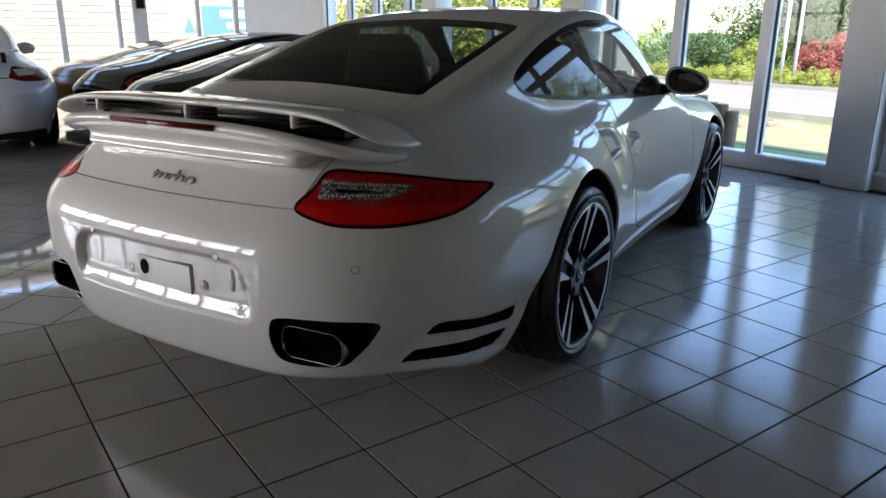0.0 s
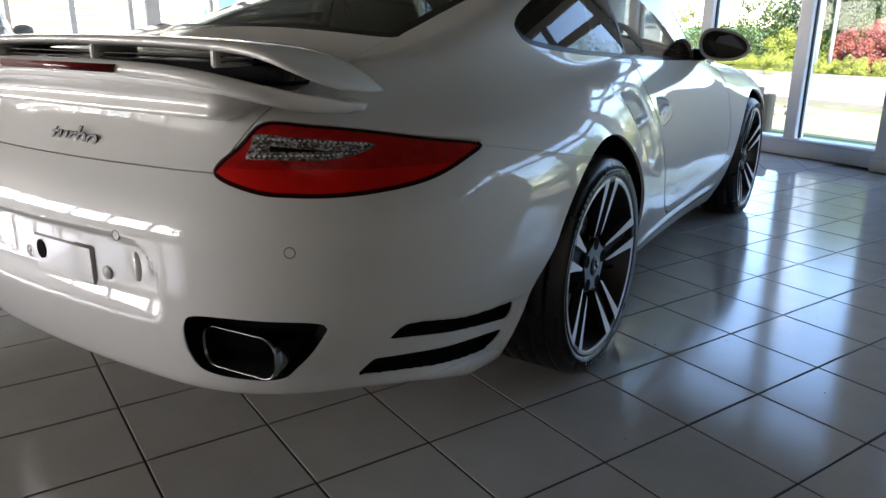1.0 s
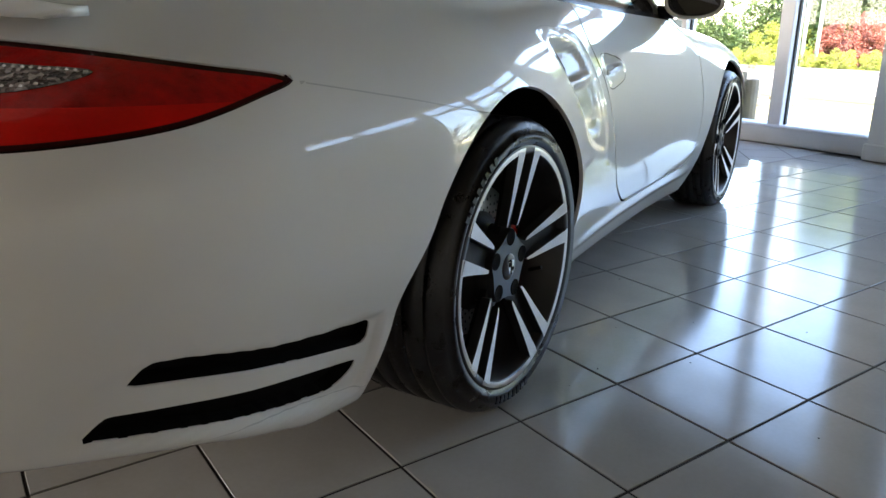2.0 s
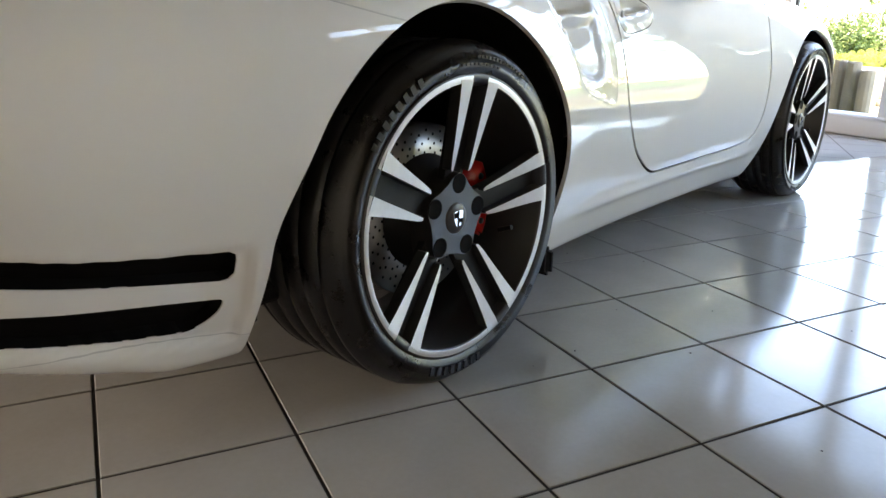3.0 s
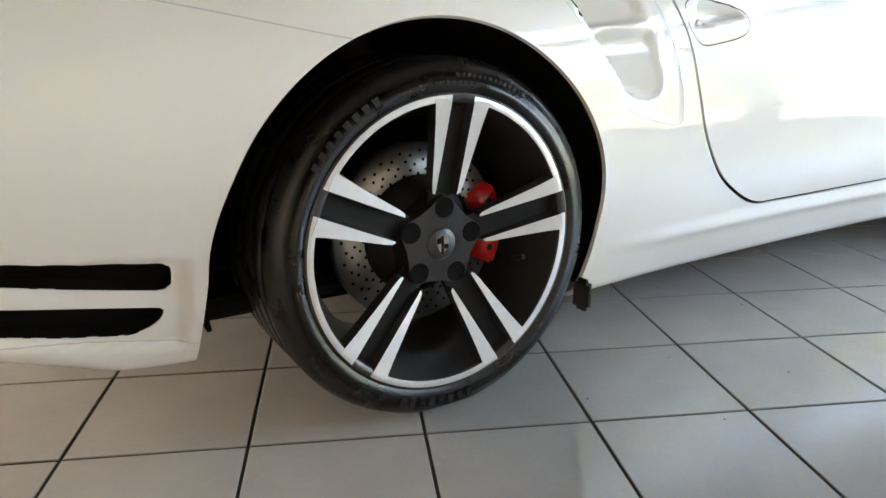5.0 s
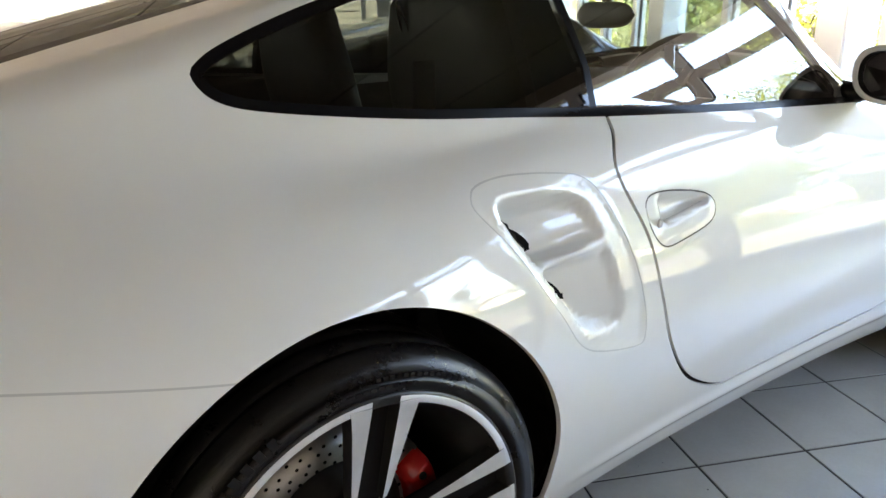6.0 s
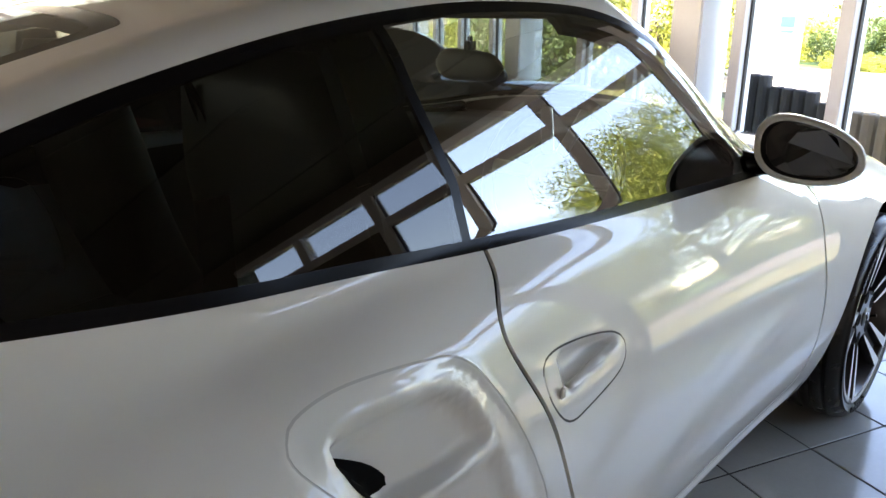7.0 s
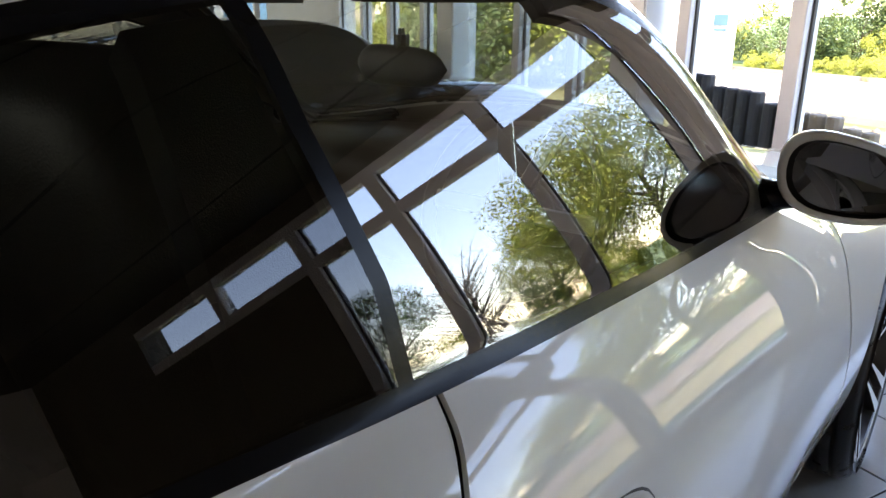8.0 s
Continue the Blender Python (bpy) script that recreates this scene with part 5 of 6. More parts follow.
for a in (0, 180, 250, 290):
    bm = box_bm(0.05, 0.175, -0.006, 0.006, -0.016, 0.016, 0.004, 1, m @ Matrix.Rotation(radians(a), 4, "Y"))
    part("wheel_spoke", bm, ALLOY, wheel_ob, "satin metal spoke")
bm = bmesh.new()
bmesh.ops.create_cone(bm, cap_ends=True, segments=16, radius1=0.03, radius2=0.05, depth=0.25, matrix=m @ Matrix.Translation((0, 0.16, 0)) @ Matrix.Rotation(radians(90), 4, "X"))
part("steering_column", bm, LEATHER, wheel_ob, "", True)
# Rear-view mirror on the windscreen and two sun visors.
secs = []
for t in np.linspace(-1, 1, 15):
    e = abs(t)
    k = max(0.12, 1 - e ** 6)
    secs.append([(0.02 + 0.145 * t, 1.395 + 0.018 * math.cos(a) * k - 0.03 * t, 1.092 + (0.040 * k - 0.004 * t) * math.copysign(abs(math.sin(a)) ** 0.6, math.sin(a))) for a in np.linspace(0, 2 * math.pi, 16, endpoint=False)])
rv = loft("rear_view_mirror", secs, BLACK, car, "black rear-view mirror")
part("mirror_stalk", box_bm(0.004, 0.036, 1.385, 1.42, 1.115, 1.165, 0.012, 2), BLACK, rv)
for x in (-0.34, 0.34):
    part("sun_visor", box_bm(x - 0.20, x + 0.20, 1.13, 1.30, 1.212, 1.226, 0.006, 2, ), FABRIC, car, "dark sun visor", True)
# Underside, with unseen boxes that also block light passing under the car.
part("underbody", box_bm(-0.74, 0.74, 0.44, 1.92, 0.125, 0.23, 0.02, 1), BLACK, car)
part("engine_cover", box_bm(-0.60, 0.60, -0.86, -0.60, 0.250, 0.30, 0.02, 1), BLACK, car)
part("underside_block", box_bm(-0.56, 0.56, -0.60, 0.46, 0.165, 0.27, 0.02, 1), BLACK, car)
part("front_undertray", box_bm(-0.58, 0.58, 1.90, 3.05, 0.135, 0.23, 0.02, 1), BLACK, car)
# CAR-END
# ROOM-BEGIN
# ---------------------------------------------------------------- the showroom
def room_part(name, a0, a1, b0, b1, z0, z1, mat, bevel=0.0, parent=None, label="", segs=1):
    ob = part(name, box_bm(a0, a1, b0, b1, z0, z1, bevel, segs, ROOM), mat, parent, label)
    return ob


A0, A1, B0, B1, TOP = -14.0, 4.6, -8.5, 4.22, 2.78


def structure(ob, label=""):
    return tagged(ob, label, kind="structure")


floor_slab = structure(room_part("floor", A0 - 0.3, A1 + 0.3, B0 - 0.3, B1 + 0.25, -0.20, -0.0025, GROUT), "grey ceramic floor tiles with dark joints")
# Ceiling: boards with dark joints, low over most of the room and high by the left windows.
SPLIT, HIGH = -8.4, 4.30
bm = box_bm(SPLIT, A1 + 0.3, B0 - 0.3, B1 + 0.3, TOP + 0.03, TOP + 0.22, m=ROOM)
ce = part("ceiling", bm, SEAM_BLACK)
bmc = bmesh.new()
b = B0
while b < B1 + 0.2:
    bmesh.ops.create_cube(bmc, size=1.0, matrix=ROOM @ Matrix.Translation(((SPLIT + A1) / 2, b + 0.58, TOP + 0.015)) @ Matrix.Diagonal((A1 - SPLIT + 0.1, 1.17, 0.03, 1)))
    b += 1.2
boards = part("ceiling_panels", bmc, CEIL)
structure(ce, "beige panelled ceiling")
boards.parent = ce
structure(room_part("ceiling_high", A0 - 0.3, SPLIT + 0.2, B0 - 0.3, B1 + 0.3, HIGH, HIGH + 0.2, WALL), "high white ceiling over the side windows")
structure(room_part("wall_soffit", SPLIT - 0.15, SPLIT, B0 - 0.3, B1 + 0.3, TOP, HIGH, WALL), "white plaster upstand")

# Front wall: columns, posts, sill, transom, head, panes.
front = structure(new("window_1"), "full-height white framed shop windows")
GB = B1 + 0.06
HEAD, TRANSOM = 2.56, 2.17
cols = (-1.11, -4.22, -6.95)
posts = [0.0, 0.86, -2.03, -2.95, -3.82, -5.02, -5.83, -7.72, -8.62, -9.47, -10.36, -0.87, 1.60]
for a in posts:
    room_part("window_post", a - 0.052, a + 0.052, B1, B1 + 0.13, 0.0, HEAD, FRAME, 0.006, front)
    room_part("glazing_bead", a - 0.066, a + 0.066, GB - 0.012, GB + 0.012, 0.14, HEAD, FRAME_DARK, 0.0, front)
room_part("window_sill", -10.42, 1.66, B1 - 0.02, B1 + 0.14, 0.0, 0.145, FRAME, 0.008, front)
room_part("sill_ledge", -10.42, 1.66, B1 - 0.035, B1 + 0.0, 0.118, 0.140, FRAME, 0.006, front)
room_part("transom", -10.42, 3.30, B1 + 0.004, B1 + 0.126, TRANSOM - 0.05, TRANSOM + 0.05, FRAME, 0.006, front)
room_part("window_head", -10.42, 3.30, B1 + 0.002, B1 + 0.128, HEAD - 0.04, HEAD + 0.06, FRAME, 0.006, front)
edges = sorted(posts + [-10.42, 3.30, 2.45])
for p0, p1 in zip(edges[:-1], edges[1:]):
    for z0, z1 in ((0.14, TRANSOM - 0.04), (TRANSOM + 0.04, HEAD)):
        if p0 >= 1.59 and z0 < 1:
            continue
        bm = box_bm(p0, p1, GB - 0.003, GB + 0.003, z0, z1, m=ROOM)
        pane = part("pane", bm, WINDOW_GLASS, front)
        pane.visible_shadow = False
structure(room_part("wall_north_high", A0 - 0.3, SPLIT - 0.15, B1 + 0.002, B1 + 0.298, TOP + 0.05, HIGH, WALL), "white plaster wall")
structure(room_part("wall_south_high", A0 - 0.3, SPLIT - 0.15, B0 - 0.298, B0 - 0.002, TOP + 0.05, HIGH, WALL), "white plaster wall")
# Lintel darker than the other walls: its backlit shade is in the colour.
wall_n = structure(room_part("wall_north", A0 - 0.3, A1 + 0.3, B1, B1 + 0.30, HEAD + 0.04, TOP + 0.05, DARK_WALL), "brown lintel over the shop windows, coloured dark as if backlit")
room_part("wall_panel", A0, -10.42, B1, B1 + 0.30, 0.0, HEAD + 0.04, WALL, 0, wall_n)
room_part("wall_panel", 1.66, A1 + 0.3, B1, B1 + 0.30, 0.0, TRANSOM - 0.05, DARK_WALL, 0, wall_n)
room_part("wall_panel", 3.30, A1 + 0.3, B1 + 0.002, B1 + 0.298, TRANSOM - 0.05, HEAD + 0.04, DARK_WALL, 0, wall_n)
room_part("window_post", 2.40, 2.50, B1 + 0.002, B1 + 0.13, TRANSOM, HEAD, FRAME, 0.006, front)
for a in cols:
    c = tagged(room_part("column", a - 0.165, a + 0.165, B1 - 0.13, B1 + 0.16, 0.0, TOP, COLUMN, 0.012, None, "", 2), "square grey painted column", "column", "front columns", "structure")
    room_part("column_base", a - 0.180, a + 0.180, B1 - 0.145, B1 + 0.12, 0.0, 0.11, COLUMN, 0.008, c)

# Left wall with windows on the timber building.
left = structure(new("window_2"), "white framed side windows")
for b, w in ((4.05, 0.05), (3.24, 0.04), (2.10, 0.13), (1.70, 0.04), (0.69, 0.05), (-0.35, 0.04), (-1.35, 0.04), (-2.4, 0.13), (-3.6, 0.04), (-4.8, 0.04)):
    room_part("window_post", A0 - 0.13, A0, b - w, b + w, 0.0, 2.36, FRAME, 0.006, left)
room_part("window_sill", A0 - 0.14, A0 + 0.02, -5.0, B1 - 0.02, 0.0, 0.30, FRAME, 0.008, left)
wall_w = structure(room_part("wall_west", A0 - 0.30, A0, B0 - 0.3, B1, 2.36, 2.62, WALL), "white plaster wall")
room_part("wall_panel", A0 - 0.30, A0, B0 - 0.3, B1, 3.88, HIGH, WALL, 0, wall_w)
for b in (-4.8, -3.4, -2.0, -0.6, 0.8, 2.1, 3.4):
    room_part("window_post", A0 - 0.13, A0, b - 0.06, b + 0.06, 2.62, 3.88, FRAME, 0.006, left)
room_part("wall_panel", A0 - 0.30, A0, B0 - 0.3, -5.0, 0.0, 2.36, WALL, 0, wall_w)
room_part("wall_panel", A0 - 0.30, A0, B0 - 0.3, -5.0, 2.62, 3.88, WALL, 0, wall_w)
# A small dark box high on the left column.
box = tagged(new("wall_speaker"), "small black loudspeaker box on the white post", "speaker")
room_part("speaker_case", A0 + 0.005, A0 + 0.10, 2.03, 2.17, 1.52, 1.75, BLACK, 0.01, box)
room_part("speaker_grille", A0 + 0.10, A0 + 0.104, 2.045, 2.155, 1.535, 1.70, FABRIC, 0.002, box)
# Rear and right walls; the rear one has a band of windows.
back = structure(new("window_3"), "row of rear windows")
wall_s = structure(room_part("wall_south", A0 - 0.3, A1 + 0.3, B0 - 0.3, B0, 0.0, 0.90, PLASTER), "grey-beige plaster wall")
room_part("wall_panel", A0 - 0.3, A1 + 0.3, B0 - 0.3, B0, 2.30, TOP + 0.05, PLASTER, 0, wall_s)
room_part("wall_panel", -1.2, A1 + 0.3, B0 - 0.3, B0, 0.90, 2.30, PLASTER, 0, wall_s)
room_part("wall_panel", A0 - 0.3, -10.0, B0 - 0.3, B0, 0.90, 2.30, PLASTER, 0, wall_s)
a = -10.0
while a < -1.1:
    room_part("window_post", a - 0.05, a + 0.05, B0 - 0.13, B0, 0.90, 2.30, FRAME, 0.006, back)
    a += 1.05
room_part("transom", -10.0, -1.2, B0 - 0.12, B0 - 0.01, 1.60, 1.66, FRAME, 0.004, back)
# Unseen wall added to lengthen the building's shade on the lawn.
structure(room_part("wall_shade_screen", A0 - 0.3, A1 + 0.3, B1 + 0.02, B1 + 0.30, HIGH + 0.0 - 1.30, HIGH, WALL), "unseen white wall added over the shop front to shade the lawn")
structure(room_part("wall_east", A1, A1 + 0.30, B0, B1, 0.0, TOP + 0.05, WALL), "white plaster wall")

# ---------------------------------------------------------------- outside
ground = structure(part("ground", box_bm(-400, 400, -400, 400, -0.60, -0.145, m=ROOM), GRASS), "mown grass")
GZ = -0.145


def strip(name, a0, a1, b0, b1, z0, z1, mat, label):
    return structure(room_part(name, a0, a1, b0, b1, z0, z1, mat, 0.0), label)


# Paler grass starts at the building's shade edge; sunlight put into its colour.
strip("lawn_verge", -60, 40, 6.4, 9.2, GZ - 0.05, GZ + 0.006, DRY_LIT_GRASS, "dry grass beside the drive, coloured paler for the sunlit part")
strip("road", -60, 40, 9.6, 15.5, GZ - 0.06, GZ + 0.012, ASPHALT, "sunlit pale asphalt drive")
for b in (9.5, 15.5):
    strip("kerb", -60, 40, b, b + 0.12, GZ - 0.06, GZ + 0.10, PAVING, "pale stone kerb")
rng = random.Random(4)
for k in range(16):
    t = 2 * math.pi * k / 16
    bm = bmesh.new()
    bmesh.ops.create_icosphere(bm, subdivisions=1, radius=1.0, matrix=ROOM @ Matrix.Translation((-4.9 + 0.62 * math.cos(t), 8.3 + 0.62 * math.sin(t), GZ + 0.015)) @ Matrix.Rotation(k * 1.1, 4, "Z") @ Matrix.Diagonal((0.10, 0.07, 0.08, 1)))
    for v in bm.verts:
        v.co += Vector((rng.uniform(-1, 1), rng.uniform(-1, 1), rng.uniform(-1, 1))) * 0.015
    tagged(part("edging_stone", bm, STONE, None, "", True), "small brown stone in a ring on the lawn", "stone", "ring of stones")


def leaf_mesh(name, count, rx, ry, rz, size, mat, clumps=26, seed=1, hollow=0.55):
    """Leaves scattered over many clumps: an uneven crown with gaps."""
    r = np.random.RandomState(seed)
    cen = []
    while len(cen) < clumps:
        p = r.uniform(-1, 1, 3)
        d = np.linalg.norm(p)
        if hollow < d < 1:
            cen.append(p)
    cen = np.array(cen) * (rx, ry, rz)
    rad = r.uniform(0.18, 0.38, clumps) * min(rx, ry, rz) * 1.25
    k = r.randint(0, clumps, count)
    off = r.normal(size=(count, 3))
    off /= np.linalg.norm(off, axis=1, keepdims=True)
    mid = cen[k] + off * (rad[k] * r.uniform(0.35, 1.0, count) ** 0.5)[:, None]
    u = r.normal(size=(count, 3))
    u /= np.linalg.norm(u, axis=1, keepdims=True)
    w = np.cross(u, r.normal(size=(count, 3)))
    w /= np.linalg.norm(w, axis=1, keepdims=True)
    s = size * r.uniform(0.6, 1.3, count)[:, None]
    v = np.stack([mid - u * s, mid + w * s * 0.55, mid + u * s, mid - w * s * 0.55], 1).reshape(-1, 3)
    me = bpy.data.meshes.new(name)
    me.from_pydata(v.tolist(), [], np.arange(count * 4).reshape(-1, 4).tolist())
    me.materials.append(mat)
    return me


def trunk_mesh(name, height, radius, limbs, seed, mat, spread=1.0):
    r = random.Random(seed)
    bm = bmesh.new()

    def tube(p0, p1, r0, r1, bend):
        n, seg = 6, 7
        rings = []
        side = Vector((r.uniform(-1, 1), r.uniform(-1, 1), 0)) * bend
        for i in range(n + 1):
            t = i / n
            c = p0.lerp(p1, t) + side * math.sin(math.pi * t)
            rr = r0 + (r1 - r0) * t
            d = (p1 - p0).normalized()
            q = d.to_track_quat("Z", "Y").to_matrix()
            rings.append([bm.verts.new(c + q @ Vector((rr * math.cos(a), rr * math.sin(a), 0))) for a in np.linspace(0, 2 * math.pi, seg, endpoint=False)])
        for a, b in zip(rings[:-1], rings[1:]):
            for k in range(seg):
                bm.faces.new((a[k], a[(k + 1) % seg], b[(k + 1) % seg], b[k]))
    top = Vector((r.uniform(-0.2, 0.2), r.uniform(-0.2, 0.2), height))
    tube(Vector((0, 0, -0.15)), top, radius, radius * 0.35, 0.12)
    for k in range(limbs):
        z = height * r.uniform(0.30, 0.95)
        a = r.uniform(0, 2 * math.pi)
        ln = height * r.uniform(0.25, 0.5) * spread
        p0 = Vector((0, 0, z)).lerp(Vector((top.x, top.y, z)), z / height)
        p1 = p0 + Vector((math.cos(a) * ln, math.sin(a) * ln, ln * r.uniform(0.4, 1.0)))
        tube(p0, p1, radius * 0.42, radius * 0.10, 0.1)
        for j in range(3):
            q0 = p0.lerp(p1, r.uniform(0.4, 0.95))
            q1 = q0 + Vector((r.uniform(-1, 1), r.uniform(-1, 1), r.uniform(0.2, 1))) * ln * 0.45
            tube(q0, q1, radius * 0.12, radius * 0.03, 0.05)
    me = bpy.data.meshes.new(name)
    bm.to_mesh(me)
    bm.free()
    me.materials.append(mat)
    return me


def plant(name, a, b, parts, label, category, scale=1.0, turn=0.0, group=""):
    base = tagged(new(name), label, category, group)
    base.matrix_world = ROOM @ Matrix.Translation((a, b, GZ)) @ Matrix.Rotation(turn, 4, "Z") @ Matrix.Diagonal((scale, scale, scale, 1))
    for pname, me, z in parts:
        ob = new(pname, me)
        ob.parent = base
        ob.location = (0, 0, z)
    return base


TRUNK_A = trunk_mesh("trunk", 4.2, 0.17, 9, 2, BARK)
TRUNK_B = trunk_mesh("trunk", 2.0, 0.08, 9, 5, BARK, 1.2)
BARE = trunk_mesh("trunk", 5.0, 0.085, 90, 9, BARK, 1.0)
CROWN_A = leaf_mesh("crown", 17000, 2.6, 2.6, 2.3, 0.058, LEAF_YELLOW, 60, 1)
CROWN_B = leaf_mesh("crown", 17000, 2.4, 2.2, 2.6, 0.056, LEAF_GREEN, 55, 2)
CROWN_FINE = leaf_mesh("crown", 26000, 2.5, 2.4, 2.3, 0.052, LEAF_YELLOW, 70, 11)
CROWN_DEEP = leaf_mesh("crown", 34000, 2.6, 2.0, 2.6, 0.050, LEAF_DEEP, 70, 12, 0.2)
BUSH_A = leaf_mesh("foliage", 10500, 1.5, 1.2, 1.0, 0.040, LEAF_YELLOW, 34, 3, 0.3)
BUSH_B = leaf_mesh("foliage", 10500, 1.6, 1.3, 1.15, 0.040, LEAF_GREEN, 34, 4, 0.3)
BUSH_R = leaf_mesh("foliage", 10500, 1.2, 1.0, 0.9, 0.040, LEAF_RED, 30, 5, 0.3)
STEM = trunk_mesh("stem", 0.9, 0.035, 12, 7, BARK, 1.4)
bush_rows = [(-12.1, 18.9, 1.0, 1), (-9.9, 20.0, 1.5, 1), (-8.0, 20.4, 1.4, 1), (-6.0, 20.2, 1.3, 0), (-34, 18.5, 0.8, 0), (-29, 18, 0.75, 1), (-25, 18.5, 0.7, 0), (-21.5, 18, 0.7, 1), (-18.5, 18.6, 0.6, 0), (-16.3, 18.9, 0.62, 0), (-14.0, 18.3, 0.80, 1), (-12.6, 18.5, 0.66, 1), (-11.2, 18.8, 0.55, 0), (-9.9, 18.9, 0.62, 0), (-8.4, 19.1, 0.66, 1),
             (-6.6, 18.9, 0.7, 0), (-4.6, 18.4, 0.7, 1), (-2.6, 18.3, 0.75, 0), (-0.4, 18.3, 0.8, 0), (1.8, 17.8, 0.85, 0), (4.4, 18.4, 0.85, 1), (6.8, 18.0, 0.85, 0), (9.4, 18.4, 0.9, 1), (12.5, 18, 1.0, 0)]
for a, b, s, k in bush_rows:
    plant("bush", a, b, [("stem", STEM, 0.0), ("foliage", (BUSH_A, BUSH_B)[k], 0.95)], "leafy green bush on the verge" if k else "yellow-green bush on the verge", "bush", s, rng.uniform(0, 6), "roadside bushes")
for a, b, s in ((-8.45, 17.4, 0.60), (-7.70, 17.0, 0.70)):
    plant("red_bush", a, b, [("stem", STEM, 0.0), ("foliage", BUSH_R, 0.85)], "red-leaved shrub in front of the hedge", "bush", s, rng.uniform(0, 6), "red shrubs")
for k in range(11):
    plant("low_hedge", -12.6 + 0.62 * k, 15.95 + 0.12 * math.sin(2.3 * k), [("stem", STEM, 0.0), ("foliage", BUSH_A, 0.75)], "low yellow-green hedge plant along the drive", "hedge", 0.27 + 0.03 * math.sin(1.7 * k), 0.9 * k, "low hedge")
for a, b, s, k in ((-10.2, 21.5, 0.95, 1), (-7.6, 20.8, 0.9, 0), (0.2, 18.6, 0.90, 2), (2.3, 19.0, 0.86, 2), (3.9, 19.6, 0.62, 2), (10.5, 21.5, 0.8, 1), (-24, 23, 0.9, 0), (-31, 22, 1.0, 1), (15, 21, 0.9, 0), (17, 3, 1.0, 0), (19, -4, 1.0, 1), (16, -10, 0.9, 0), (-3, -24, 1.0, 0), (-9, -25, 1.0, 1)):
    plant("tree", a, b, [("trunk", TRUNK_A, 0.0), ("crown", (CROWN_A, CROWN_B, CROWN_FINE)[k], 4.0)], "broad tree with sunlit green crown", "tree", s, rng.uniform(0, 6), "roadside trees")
for a, b, s in ((-9.3, 20.6, 1.0), (-12.6, 23.5, 0.9)):
    plant("tree", a, b, [("trunk", TRUNK_B, 0.0), ("crown", CROWN_DEEP, 2.7)], "dense dark green tree behind the hedge", "tree", s, rng.uniform(0, 6), "dark trees")
plant("bare_tree", 5.9, 18.4, [("trunk", BARE, 0.0)], "leafless tree with fine branches", "tree", 0.62, 1.0)
# Planting close outside the far windows.
for a, b, s, k in ((-17.5, 8.6, 1.25, 0), (-15.2, 9.4, 1.35, 0), (-13.0, 8.5, 1.3, 1), (-11.0, 9.3, 1.35, 0)):
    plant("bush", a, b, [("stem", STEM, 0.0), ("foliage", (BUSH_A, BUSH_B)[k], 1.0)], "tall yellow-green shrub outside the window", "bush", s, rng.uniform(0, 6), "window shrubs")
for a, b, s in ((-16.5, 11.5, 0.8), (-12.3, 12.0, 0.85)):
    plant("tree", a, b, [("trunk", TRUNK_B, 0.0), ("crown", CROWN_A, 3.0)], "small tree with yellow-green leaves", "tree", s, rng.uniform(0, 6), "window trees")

# Palisade of dark timber posts just outside the windows.
def log(a, b, top, r, mat, label):
    bm = bmesh.new()
    n = 12
    rg = random.Random(int(a * 1000) + 7)
    rings = []
    for z, k in ((GZ - 0.1, 1.02), (0.1, 1.0), (top - 0.012, 0.98), (top, 0.90)):
        rings.append([bm.verts.new((a + r * k * math.cos(t) * rg.uniform(0.96, 1.04), b + r * k * math.sin(t) * rg.uniform(0.96, 1.04), z + rg.uniform(-0.004, 0.004))) for t in np.linspace(0, 2 * math.pi, n, endpoint=False)])
    for q, w in zip(rings[:-1], rings[1:]):
        for k in range(n):
            bm.faces.new((q[k], q[(k + 1) % n], w[(k + 1) % n], w[k]))
    bm.faces.new(rings[-1])
    bmesh.ops.transform(bm, matrix=ROOM, verts=bm.verts)
    return tagged(part("timber_post", bm, mat), label, "post", "palisade posts")


for k in range(3):
    log(-4.52 + 0.115 * k, 5.05, 0.735, 0.058, TIMBER_DARK, "dark weathered timber post outside the window")
for k in range(4):
    log(-4.16 + 0.118 * k, 5.05, 0.655 - 0.004 * k, 0.055, TIMBER_DARK, "dark weathered timber post outside the window")
for k in range(2):
    log(-3.68 + 0.118 * k, 5.05, 0.575, 0.055, TIMBER_DARK, "dark weathered timber post outside the window")
for k in range(6):
    log(-3.44 + 0.13 * k, 5.08, (0.535, 0.535, 0.53, 0.47, 0.46, 0.40)[k], 0.058, TIMBER, "pale brown timber post outside the window")
# White notice board with a small blue print.
sign = tagged(new("notice_board"), "tall white board with a small blue panel", "sign")
room_part("board", -7.70, -6.66, 8.00, 8.04, GZ, 3.2, SIGN_WHITE, 0.006, sign)
room_part("board_edge", -6.67, -6.63, 7.995, 8.045, GZ, 3.2, FRAME, 0.004, sign)
room_part("blue_panel", -6.95, -6.73, 7.990, 7.999, 1.06, 1.19, SIGN_BLUE, 0.0, sign)
room_part("blue_bar", -6.94, -6.74, 7.990, 7.999, 0.99, 1.02, SIGN_BLUE, 0.0, sign)
